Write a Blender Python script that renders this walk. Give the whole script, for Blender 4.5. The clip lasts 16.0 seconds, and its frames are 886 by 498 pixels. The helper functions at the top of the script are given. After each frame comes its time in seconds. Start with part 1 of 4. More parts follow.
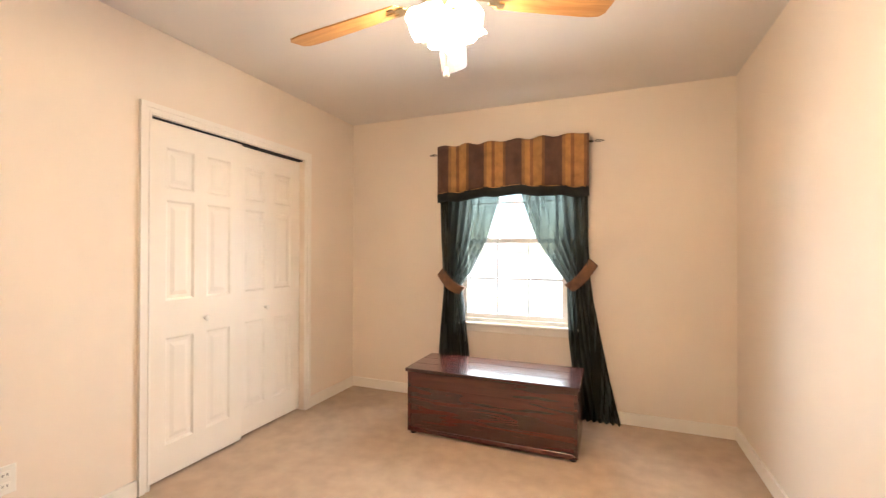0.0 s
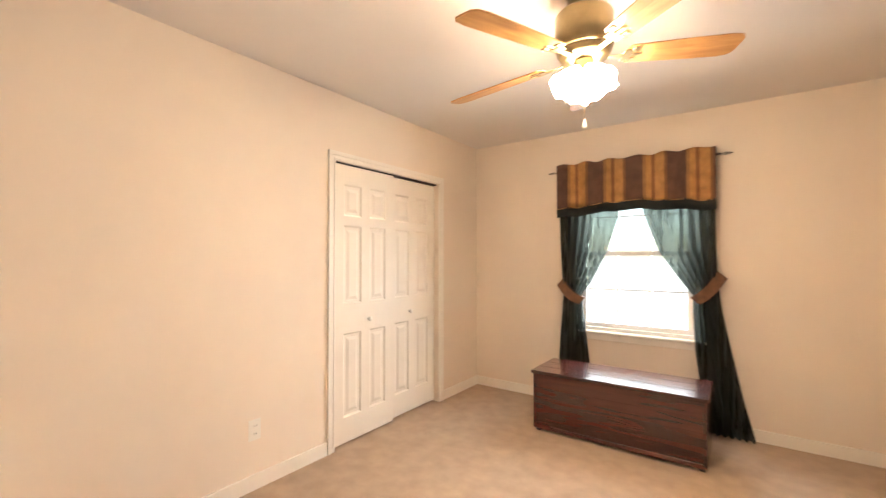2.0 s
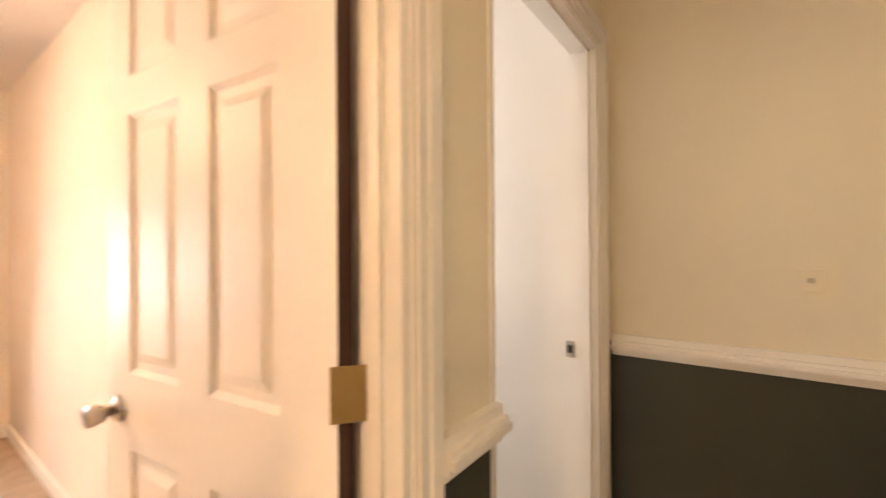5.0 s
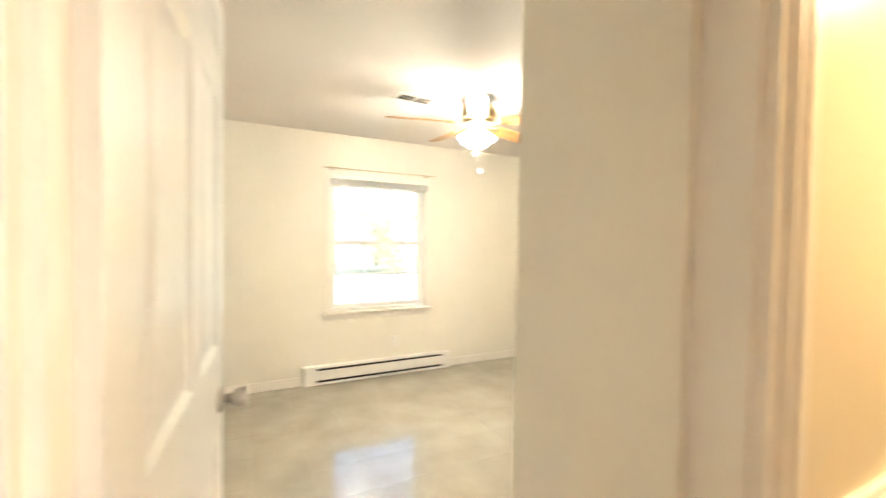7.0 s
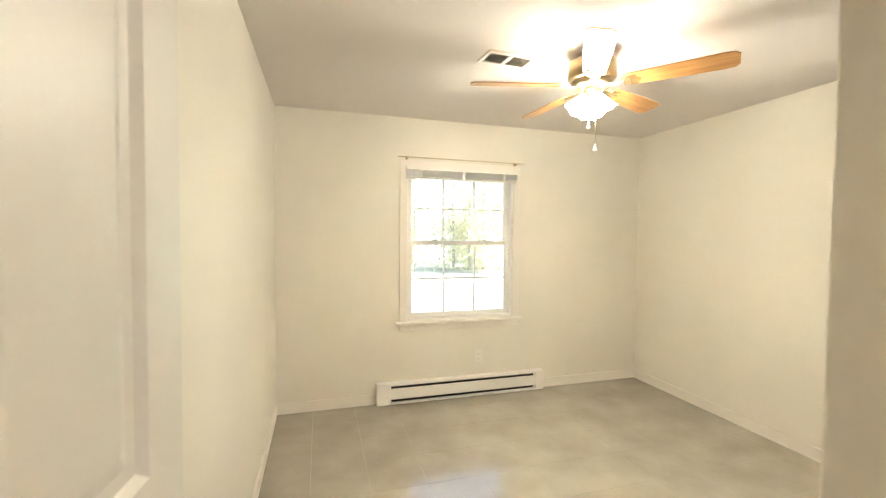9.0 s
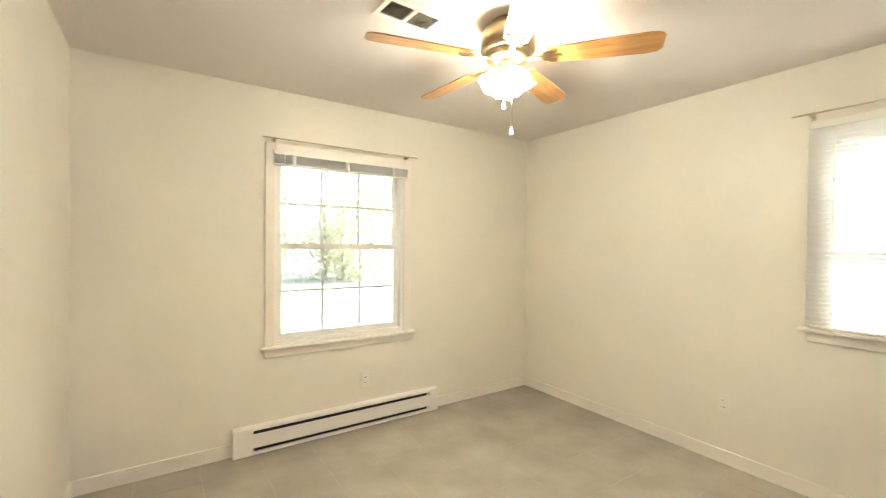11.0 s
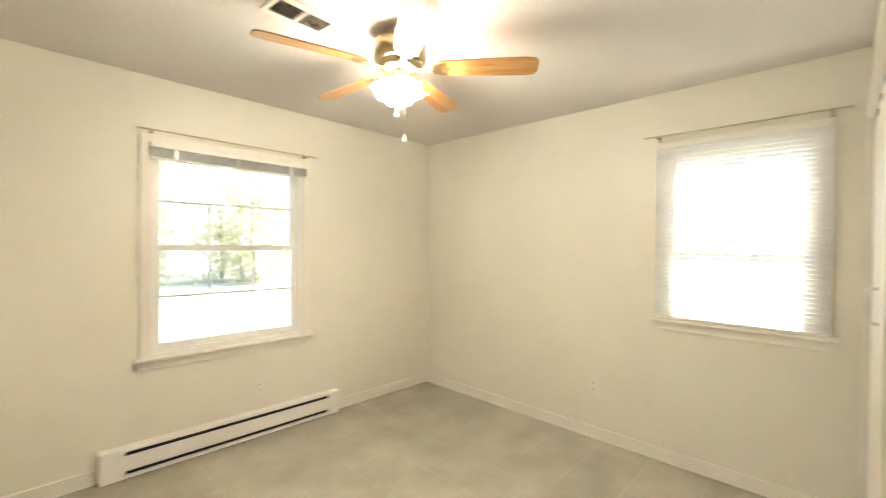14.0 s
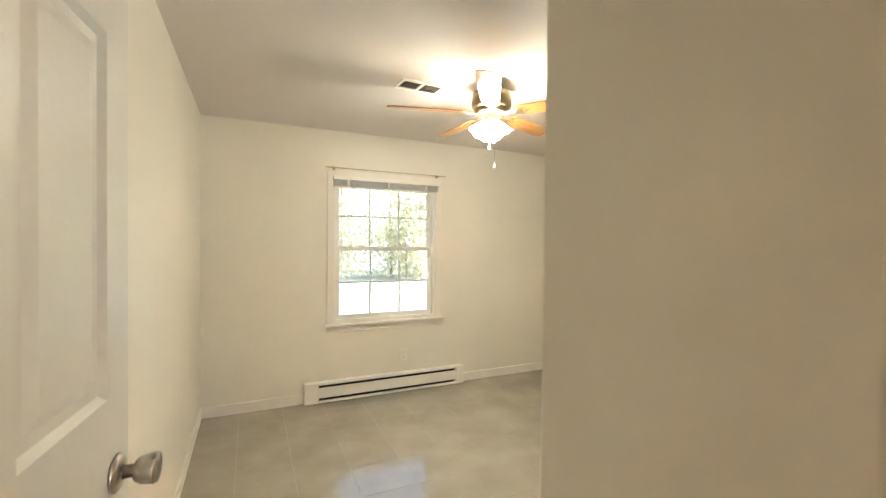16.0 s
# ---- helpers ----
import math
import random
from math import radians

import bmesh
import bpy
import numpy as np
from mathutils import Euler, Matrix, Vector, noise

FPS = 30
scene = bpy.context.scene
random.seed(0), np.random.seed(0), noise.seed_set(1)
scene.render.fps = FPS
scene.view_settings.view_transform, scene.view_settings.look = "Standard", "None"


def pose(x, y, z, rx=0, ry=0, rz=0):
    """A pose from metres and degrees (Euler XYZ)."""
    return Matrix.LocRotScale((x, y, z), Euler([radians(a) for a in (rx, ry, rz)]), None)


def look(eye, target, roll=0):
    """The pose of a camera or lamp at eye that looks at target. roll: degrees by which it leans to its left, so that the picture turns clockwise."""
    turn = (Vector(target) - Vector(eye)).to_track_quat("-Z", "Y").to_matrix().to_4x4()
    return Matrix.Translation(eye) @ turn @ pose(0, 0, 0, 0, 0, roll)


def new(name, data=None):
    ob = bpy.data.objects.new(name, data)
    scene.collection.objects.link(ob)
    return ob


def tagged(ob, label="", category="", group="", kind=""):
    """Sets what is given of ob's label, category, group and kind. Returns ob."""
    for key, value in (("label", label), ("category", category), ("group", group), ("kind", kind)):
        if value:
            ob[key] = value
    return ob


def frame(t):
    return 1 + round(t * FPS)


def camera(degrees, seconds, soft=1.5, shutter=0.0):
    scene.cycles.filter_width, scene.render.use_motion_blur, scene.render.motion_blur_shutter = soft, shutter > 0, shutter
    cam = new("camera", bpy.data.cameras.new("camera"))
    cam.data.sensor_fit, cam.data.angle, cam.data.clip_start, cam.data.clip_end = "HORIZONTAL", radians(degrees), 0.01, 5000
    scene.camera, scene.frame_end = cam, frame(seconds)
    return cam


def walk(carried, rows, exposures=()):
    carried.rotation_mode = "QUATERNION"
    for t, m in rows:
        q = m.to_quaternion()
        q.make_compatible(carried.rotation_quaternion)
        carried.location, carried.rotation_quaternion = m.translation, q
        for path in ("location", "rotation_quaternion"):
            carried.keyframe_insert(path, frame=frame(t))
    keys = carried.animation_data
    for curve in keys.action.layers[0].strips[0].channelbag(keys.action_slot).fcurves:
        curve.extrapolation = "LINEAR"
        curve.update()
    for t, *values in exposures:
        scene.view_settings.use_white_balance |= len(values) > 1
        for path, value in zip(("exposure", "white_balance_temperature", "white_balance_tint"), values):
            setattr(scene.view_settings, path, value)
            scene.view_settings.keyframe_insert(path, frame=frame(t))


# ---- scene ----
cam = camera(93.5, 16.0, soft=1.2, shutter=0.5)
PATH = [
    (0, (-0.069, 0.075, 1.253), (-0.816, 1.93, 1.266), 0.1),
    (0.5, (-0.13, 0.041, 1.279), (-0.992, 1.846, 1.299), 0.1),
    (1, (-0.175, -0.063, 1.294), (-1.207, 1.65, 1.326), 0.2),
    (1.5, (-0.16, -0.192, 1.326), (-1.433, 1.35, 1.351), -0.0),
    (2, (-0.062, -0.335, 1.314), (-1.231, 1.287, 1.351), -0.0),
    (2.5, (-0.01, -0.537, 1.315), (-0.948, 1.229, 1.35), 0.1),
    (3, (0.031, -0.708, 1.31), (-0.497, 1.221, 1.337), 0.2),
    (3.5, (0.062, -0.758, 1.308), (0.209, 1.236, 1.329), 0.1),
    (4, (0.046, -0.774, 1.294), (0.819, 1.071, 1.315), 0.1),
    (4.5, (0.042, -0.791, 1.292), (1.3, 0.763, 1.311), -0.1),
    (5, (0.133, -0.828, 1.285), (1.752, 0.347, 1.296), -0.4),
    (5.2, (0.208, -0.847, 1.28), (1.907, 0.208, 1.29), -0.7),
    (7.3, (0.466, -0.983, 1.46), (-0.622, -2.66, 1.396), 1.8),
    (7.5, (0.408, -1.065, 1.464), (-0.521, -2.836, 1.385), 1.3),
    (8, (0.321, -1.247, 1.458), (-0.29, -3.149, 1.368), 0.7),
    (8.2, (0.305, -1.319, 1.463), (-0.231, -3.243, 1.364), 0.9),
    (10.3, (0.255, -2.008, 1.414), (-0.565, -3.831, 1.376), 0.4),
    (10.5, (0.248, -2.03, 1.414), (-0.661, -3.811, 1.382), 0.5),
    (11, (0.229, -2.045, 1.398), (-0.887, -3.705, 1.377), 0.6),
    (11.5, (0.214, -2.049, 1.399), (-1.061, -3.59, 1.379), 0.6),
    (12, (0.197, -2.047, 1.404), (-1.225, -3.453, 1.383), 0.7),
    (12.5, (0.18, -2.047, 1.413), (-1.361, -3.322, 1.39), 0.8),
    (13, (0.16, -2.039, 1.416), (-1.478, -3.186, 1.4), 0.8),
    (13.5, (0.17, -2.011, 1.418), (-1.479, -3.142, 1.403), 0.8),
    (14, (0.204, -1.937, 1.416), (-1.235, -3.326, 1.396), 0.7),
    (14.5, (0.235, -1.821, 1.412), (-0.934, -3.444, 1.391), 0.5),
    (15, (0.242, -1.669, 1.432), (-0.691, -3.438, 1.402), 0.3),
    (15.5, (0.278, -1.443, 1.422), (-0.523, -3.276, 1.401), 0.2),
    (16, (0.285, -1.206, 1.438), (-0.554, -3.021, 1.408), 0.6),
]
# the turn in the hall between the two doors
GAP = [
    (5.5, (0.29, -0.94, 1.30), (2.23, -0.46, 1.30), 0.0),
    (5.8, (0.33, -0.94, 1.33), (2.29, -1.32, 1.32), 0.0),
    (6.1, (0.37, -0.93, 1.36), (1.90, -2.22, 1.35), 0.0),
    (6.4, (0.41, -0.93, 1.39), (1.13, -2.80, 1.37), 0.3),
    (6.7, (0.45, -0.925, 1.42), (0.24, -2.91, 1.38), 0.6),
    (7.0, (0.48, -0.92, 1.445), (-0.43, -2.70, 1.39), 1.0),
    (8.9, (0.315, -1.50, 1.455), (-0.245, -3.42, 1.38), 0.6),
    (9.6, (0.295, -1.77, 1.43), (-0.355, -3.66, 1.38), 0.5),
]
EXPOSURES = [(0, 1.90, 6150, 10), (1.5, 1.88, 6150, 10), (2.3, 1.92, 6450, 10), (3.2, 2.0, 6650, 11), (4.5, 2.15, 6950, 18), (5.2, 2.32, 7050, 22), (6.5, 2.7, 6500, 14), (7.3, 2.88, 6150, 10), (8.2, 2.5, 6150, 10), (9.2, 2.4, 6250, 10), (10.3, 2.3, 6250, 10), (14.5, 2.3, 6250, 10), (15.5, 2.10, 6350, 10), (16, 2.07, 6250, 10)]
walk(cam, [(t, look(eye, target, roll)) for t, eye, target, roll in sorted(PATH + GAP)], EXPOSURES)

# ---- world and light
world = bpy.data.worlds.new("sky")
scene.world = world
world.use_nodes = True
wn = world.node_tree
sky = wn.nodes.new("ShaderNodeTexSky")
sky.sky_type = "NISHITA"
sky.sun_disc = False
sky.sun_elevation, sky.sun_rotation = radians(35), radians(270)
wn.links.new(sky.outputs[0], wn.nodes["Background"].inputs[0])
wn.nodes["Background"].inputs[1].default_value = 0.14
sun = new("sun", bpy.data.lights.new("sun", "SUN"))
sun.data.energy, sun.data.angle, sun.data.color = 5.0, radians(0.5), (1.0, 0.95, 0.88)
sun.matrix_world = look((-30, 0, 23), (0, 0, 2))

LAMP_A, LAMP_B, LAMP_HALL = 26.0, 27.0, 33.0


def window_light(name, m, w, h, watts):
    """An area lamp as skylight, just outside a window's glass or a bare opening."""
    ob = new(name, bpy.data.lights.new(name, "AREA"))
    ob.data.shape, ob.data.size, ob.data.size_y = "RECTANGLE", w, h
    ob.data.energy, ob.data.color = watts, (0.90, 0.95, 1.0)
    ob.matrix_world = m
    return ob


window_light("skylight_north_window", look((-0.81, 3.66, 1.40), (-0.81, 0.0, 0.4)), 1.1, 1.5, 42.0)
# lamp added to brighten the side room; its source is unseen
window_light("added_light_side_room", look((1.27, 1.42, 1.6), (1.27, 0.0, 1.1)), 0.6, 1.0, 4.5)

# ---- materials
def material(name, colour, rough=0.6, vary=0.06, scale=6.0, grain=0.0, grain_scale=200.0, metal=0.0, spec=0.5, tint=None, whole=False):
    """A painted or plain surface: slow colour variation, fine grain bump."""
    m = bpy.data.materials.new(name)
    m.use_nodes = True
    nt = m.node_tree
    b = nt.nodes["Principled BSDF"]
    b.inputs["Roughness"].default_value = rough
    b.inputs["Metallic"].default_value = metal
    b.inputs["Specular IOR Level"].default_value = spec
    co = nt.nodes.new("ShaderNodeTexCoord")
    n = nt.nodes.new("ShaderNodeTexNoise")
    n.inputs["Scale"].default_value, n.inputs["Detail"].default_value = scale, 5
    place = nt.nodes.new("ShaderNodeNewGeometry").outputs["Position"] if whole else co.outputs["Object"]
    nt.links.new(place, n.inputs["Vector"])
    r = nt.nodes.new("ShaderNodeValToRGB")
    lo = tint if tint else tuple(c * (1 - vary) for c in colour)
    hi = tuple(min(1, c * (1 + vary * 0.5)) for c in colour)
    r.color_ramp.elements[0].position, r.color_ramp.elements[1].position = 0.3, 0.72
    r.color_ramp.elements[0].color, r.color_ramp.elements[1].color = (*lo, 1), (*hi, 1)
    nt.links.new(n.outputs["Fac"], r.inputs[0])
    nt.links.new(r.outputs[0], b.inputs["Base Color"])
    if rough > 0.05:
        mr = nt.nodes.new("ShaderNodeMapRange")
        mr.inputs["To Min"].default_value, mr.inputs["To Max"].default_value = rough * 0.88, min(1, rough * 1.1)
        nt.links.new(n.outputs["Fac"], mr.inputs["Value"])
        nt.links.new(mr.outputs[0], b.inputs["Roughness"])
    if grain:
        g = nt.nodes.new("ShaderNodeTexNoise")
        g.inputs["Scale"].default_value, g.inputs["Detail"].default_value = grain_scale, 3
        nt.links.new(co.outputs["Object"], g.inputs["Vector"])
        bp = nt.nodes.new("ShaderNodeBump")
        bp.inputs["Strength"].default_value, bp.inputs["Distance"].default_value = grain, 0.004
        nt.links.new(g.outputs["Fac"], bp.inputs["Height"])
        nt.links.new(bp.outputs[0], b.inputs["Normal"])
    return m


def wood(name, dark, light, stretch=(1.2, 14, 14), rough=0.35, coat=0.0, random_piece=False):
    """Wood with grain along the object's x axis."""
    m = bpy.data.materials.new(name)
    m.use_nodes = True
    nt = m.node_tree
    b = nt.nodes["Principled BSDF"]
    b.inputs["Roughness"].default_value, b.inputs["Coat Weight"].default_value = rough, coat
    b.inputs["Coat Roughness"].default_value = 0.18
    co = nt.nodes.new("ShaderNodeTexCoord")
    mp = nt.nodes.new("ShaderNodeMapping")
    mp.inputs["Scale"].default_value = stretch
    nt.links.new(co.outputs["Object"], mp.inputs["Vector"])
    n = nt.nodes.new("ShaderNodeTexNoise")
    n.inputs["Scale"].default_value, n.inputs["Detail"].default_value, n.inputs["Distortion"].default_value = 1.6, 8, 1.1
    nt.links.new(mp.outputs[0], n.inputs["Vector"])
    r = nt.nodes.new("ShaderNodeValToRGB")
    r.color_ramp.elements[0].position, r.color_ramp.elements[1].position = 0.32, 0.7
    r.color_ramp.elements[0].color, r.color_ramp.elements[1].color = (*dark, 1), (*light, 1)
    nt.links.new(n.outputs["Fac"], r.inputs[0])
    last = r.outputs[0]
    if random_piece:
        oi = nt.nodes.new("ShaderNodeObjectInfo")
        hs = nt.nodes.new("ShaderNodeHueSaturation")
        mr = nt.nodes.new("ShaderNodeMapRange")
        mr.inputs["To Min"].default_value, mr.inputs["To Max"].default_value = 0.85, 1.15
        nt.links.new(oi.outputs["Random"], mr.inputs["Value"])
        nt.links.new(mr.outputs[0], hs.inputs["Value"])
        nt.links.new(last, hs.inputs["Color"])
        last = hs.outputs[0]
    nt.links.new(last, b.inputs["Base Color"])
    bp = nt.nodes.new("ShaderNodeBump")
    bp.inputs["Strength"].default_value, bp.inputs["Distance"].default_value = 0.10, 0.002
    nt.links.new(n.outputs["Fac"], bp.inputs["Height"])
    nt.links.new(bp.outputs[0], b.inputs["Normal"])
    return m


def glow(name, colour, strength):
    m = bpy.data.materials.new(name)
    m.use_nodes = True
    b = m.node_tree.nodes["Principled BSDF"]
    b.inputs["Base Color"].default_value = (0.9, 0.86, 0.8, 1)
    b.inputs["Emission Color"].default_value = (*colour, 1)
    b.inputs["Emission Strength"].default_value = strength
    return m


def cloth(name, colour, clear, through_light, vary=0.25):
    """A thin woven cloth that lets some light through."""
    m = material(name, colour, 0.85, vary, 18.0, 0.3, 500.0)
    nt = m.node_tree
    b = nt.nodes["Principled BSDF"]
    out = nt.nodes["Material Output"]
    tl = nt.nodes.new("ShaderNodeBsdfTranslucent")
    tl.inputs[0].default_value = (*[min(1, c * 4 + 0.05) for c in colour], 1)
    mx = nt.nodes.new("ShaderNodeMixShader")
    mx.inputs[0].default_value = through_light
    nt.links.new(b.outputs[0], mx.inputs[1])
    nt.links.new(tl.outputs[0], mx.inputs[2])
    tr = nt.nodes.new("ShaderNodeBsdfTransparent")
    tr.inputs[0].default_value = (0.90, 0.94, 0.88, 1)
    m2 = nt.nodes.new("ShaderNodeMixShader")
    m2.inputs[0].default_value = clear
    nt.links.new(mx.outputs[0], m2.inputs[1])
    nt.links.new(tr.outputs[0], m2.inputs[2])
    nt.links.new(m2.outputs[0], out.inputs[0])
    return m


def gathered(m, dense, open_weave):
    """Sheer cloth gathered in uneven upright folds: thinner and denser streaks."""
    nt = m.node_tree
    co = nt.nodes["Texture Coordinate"]
    mp = nt.nodes.new("ShaderNodeMapping")
    mp.inputs["Scale"].default_value = (26, 1, 1.1)
    nt.links.new(co.outputs["Object"], mp.inputs["Vector"])
    n = nt.nodes.new("ShaderNodeTexNoise")
    n.inputs["Scale"].default_value, n.inputs["Detail"].default_value = 1.0, 3
    nt.links.new(mp.outputs[0], n.inputs["Vector"])
    mr = nt.nodes.new("ShaderNodeMapRange")
    mr.inputs["From Min"].default_value, mr.inputs["From Max"].default_value = 0.35, 0.65
    mr.inputs["To Min"].default_value, mr.inputs["To Max"].default_value = dense, open_weave
    nt.links.new(n.outputs["Fac"], mr.inputs["Value"])
    clear = nt.nodes["Material Output"].inputs[0].links[0].from_node
    nt.links.new(mr.outputs[0], clear.inputs[0])
    return m


def striped_cloth(name):
    """Gold and brown vertical stripes along x, with mottled weave."""
    m = material(name, (0.4, 0.2, 0.06), 0.75, 0.2, 20, 0.4, 400)
    nt = m.node_tree
    b = nt.nodes["Principled BSDF"]
    co = nt.nodes["Texture Coordinate"]
    sp = nt.nodes.new("ShaderNodeSeparateXYZ")
    nt.links.new(co.outputs["Object"], sp.inputs[0])
    mu = nt.nodes.new("ShaderNodeMath")
    mu.operation = "MULTIPLY_ADD"
    mu.inputs[1].default_value, mu.inputs[2].default_value = 1 / 0.302, 9.76
    nt.links.new(sp.outputs[0], mu.inputs[0])
    fr = nt.nodes.new("ShaderNodeMath")
    fr.operation = "FRACT"
    nt.links.new(mu.outputs[0], fr.inputs[0])
    r = nt.nodes.new("ShaderNodeValToRGB")
    r.color_ramp.interpolation = "CONSTANT"
    stops = [(0, (0.10, 0.046, 0.028)), (0.42, (0.26, 0.13, 0.045)), (0.50, (0.38, 0.19, 0.055)), (0.62, (0.20, 0.085, 0.03)), (0.70, (0.37, 0.185, 0.055)), (0.93, (0.18, 0.08, 0.03))]
    e = r.color_ramp.elements
    e[0].position, e[1].position = 0, 0.42
    for k, (p, c) in enumerate(stops):
        el = e[k] if k < 2 else e.new(p)
        el.color = (*c, 1)
    nt.links.new(fr.outputs[0], r.inputs[0])
    n = nt.nodes.new("ShaderNodeTexNoise")
    n.inputs["Scale"].default_value, n.inputs["Detail"].default_value = 15, 6
    nt.links.new(co.outputs["Object"], n.inputs["Vector"])
    mr = nt.nodes.new("ShaderNodeMapRange")
    mr.inputs["To Min"].default_value, mr.inputs["To Max"].default_value = 0.42, 1.5
    nt.links.new(n.outputs["Fac"], mr.inputs["Value"])
    hs = nt.nodes.new("ShaderNodeHueSaturation")
    nt.links.new(r.outputs[0], hs.inputs["Color"])
    nt.links.new(mr.outputs[0], hs.inputs["Value"])
    nt.links.new(hs.outputs[0], b.inputs["Base Color"])
    return m


def pane_glass(name):
    m = bpy.data.materials.new(name)
    m.use_nodes = True
    nt = m.node_tree
    g = nt.nodes.new("ShaderNodeBsdfGlossy")
    g.inputs["Roughness"].default_value = 0.02
    t = nt.nodes.new("ShaderNodeBsdfTransparent")
    t.inputs[0].default_value = (0.95, 0.98, 0.97, 1)
    f = nt.nodes.new("ShaderNodeFresnel")
    f.inputs[0].default_value = 1.45
    x = nt.nodes.new("ShaderNodeMixShader")
    nt.links.new(f.outputs[0], x.inputs[0])
    nt.links.new(t.outputs[0], x.inputs[1])
    nt.links.new(g.outputs[0], x.inputs[2])
    nt.links.new(x.outputs[0], nt.nodes["Material Output"].inputs[0])
    return m


WALL_A = material("cream_wall_paint_pinkish", (0.80, 0.70, 0.59), 0.62, 0.05, 1.3, 0.10, 160, spec=0.25)
WALL_B = material("cream_wall_paint", (0.80, 0.755, 0.655), 0.42, 0.05, 1.3, 0.10, 160)
WALL_HALL = material("tan_hall_paint", (0.79, 0.705, 0.54), 0.38, 0.06, 1.5, 0.12, 150)
GREEN = material("dark_olive_wainscot_paint", (0.05, 0.052, 0.034), 0.42, 0.15, 2.0, 0.15, 150)
CEIL = material("white_ceiling_paint", (0.74, 0.69, 0.64), 0.8, 0.04, 1.0, 0.25, 120)
TRIM = material("white_gloss_trim_paint", (0.83, 0.78, 0.70), 0.36, 0.04, 3.0, 0.02, 90)
DOOR = material("white_door_paint", (0.83, 0.77, 0.68), 0.42, 0.04, 2.5, 0.10, 60, spec=0.22)
DOOR_B = material("cool_white_door_paint", (0.71, 0.695, 0.64), 0.38, 0.05, 2.5, 0.14, 60)
CARPET = material("beige_carpet", (0.47, 0.355, 0.255), 0.95, 0.14, 9.0, 1.0, 190)
TILE = material("grey_beige_floor_tile", (0.39, 0.355, 0.285), 0.12, 0.16, 3.5, 0.04, 40, spec=0.9, whole=True)
SCUFF = material("grey_scuff", (0.55, 0.52, 0.45), 0.8, 0.2, 30)
GROUT = material("pale_grout", (0.44, 0.405, 0.33), 0.5, 0.1, 12, 0.3, 200)
EDGE = wood("dark_brown_grain", (0.05, 0.022, 0.012), (0.10, 0.05, 0.028), (14, 14, 1.2), 0.7)
CHEST = wood("dark_red_cedar", (0.042, 0.010, 0.007), (0.076, 0.017, 0.010), rough=0.24, coat=0.8, random_piece=True)
BLADE = wood("honey_oak_blade", (0.42, 0.19, 0.05), (0.62, 0.33, 0.11), (2.0, 22, 22), 0.35, 0.3)
BRASS = material("antique_brass", (0.36, 0.28, 0.15), 0.3, 0.2, 12, metal=1.0)
ROD_BRASS = material("pale_worn_brass", (0.56, 0.38, 0.15), 0.34, 0.15, 14, metal=1.0)
ROD_PALE = material("pale_gilt_rod", (0.62, 0.53, 0.36), 0.4, 0.12, 14, metal=0.7)
NICKEL = material("brushed_nickel", (0.48, 0.45, 0.40), 0.28, 0.12, 20, metal=1.0)
IRON = material("black_iron", (0.04, 0.03, 0.025), 0.45, 0.2, 20, metal=0.8)
DARK = material("dark_slot", (0.012, 0.011, 0.01), 0.7, 0.1, 10)
PLASTIC = material("white_plastic", (0.82, 0.79, 0.72), 0.35, 0.03, 6)
ENAMEL = material("white_enamel", (0.84, 0.80, 0.74), 0.3, 0.04, 4)
VINYL = material("white_window_vinyl", (0.86, 0.84, 0.80), 0.32, 0.03, 5)
SLAT = cloth("white_blind_slat", (0.8, 0.78, 0.74), 0.0, 0.45, 0.04)
SHEER = gathered(cloth("dark_green_sheer", (0.027, 0.032, 0.028), 0.30, 0.32), 0.06, 0.36)
BAND = material("brown_tieback_cloth", (0.17, 0.08, 0.04), 0.8, 0.45, 22, 0.4, 400)
HEM = cloth("black_green_hem", (0.012, 0.016, 0.014), 0.0, 0.1)
STRIPES = striped_cloth("striped_valance_cloth")
GLASS = pane_glass("window_glass")
GLOW_A = glow("lit_frosted_glass_warm", (1.0, 0.755, 0.515), LAMP_A)
GLOW_B = glow("lit_frosted_glass", (1.0, 0.92, 0.75), LAMP_B)
GLOW_H = glow("lit_hall_glass", (1.0, 0.76, 0.46), LAMP_HALL)
GRASS = material("pale_gravel_and_dry_grass", (0.55, 0.53, 0.44), 0.9, 0.4, 0.6, 0.8, 30)
BARK = material("grey_bark", (0.50, 0.44, 0.35), 0.9, 0.4, 4, 0.8, 20)
LEAF = cloth("autumn_yellow_leaves", (0.62, 0.55, 0.24), 0.0, 0.5, 0.3)
LEAF_G = cloth("green_leaves", (0.34, 0.36, 0.17), 0.0, 0.5, 0.3)


# ---- building helpers
def box_into(bm, x0, y0, z0, x1, y1, z1, m=None):
    """Adds a box; m turns it afterwards."""
    mat4 = Matrix.LocRotScale(((x0 + x1) / 2, (y0 + y1) / 2, (z0 + z1) / 2), None, (abs(x1 - x0), abs(y1 - y0), abs(z1 - z0)))
    return bmesh.ops.create_cube(bm, size=1, matrix=(m @ mat4) if m else mat4)["verts"]


def soften(bm, width, segments=1):
    bmesh.ops.bevel(bm, geom=bm.edges[:], offset=width, segments=segments, affect="EDGES", clamp_overlap=True)


def mesh_object(name, bm, mat, smooth=False):
    bmesh.ops.recalc_face_normals(bm, faces=bm.faces[:])
    me = bpy.data.meshes.new(name)
    bm.to_mesh(me)
    bm.free()
    me.materials.append(mat)
    if smooth:
        for p in me.polygons:
            p.use_smooth = True
    return new(name, me)


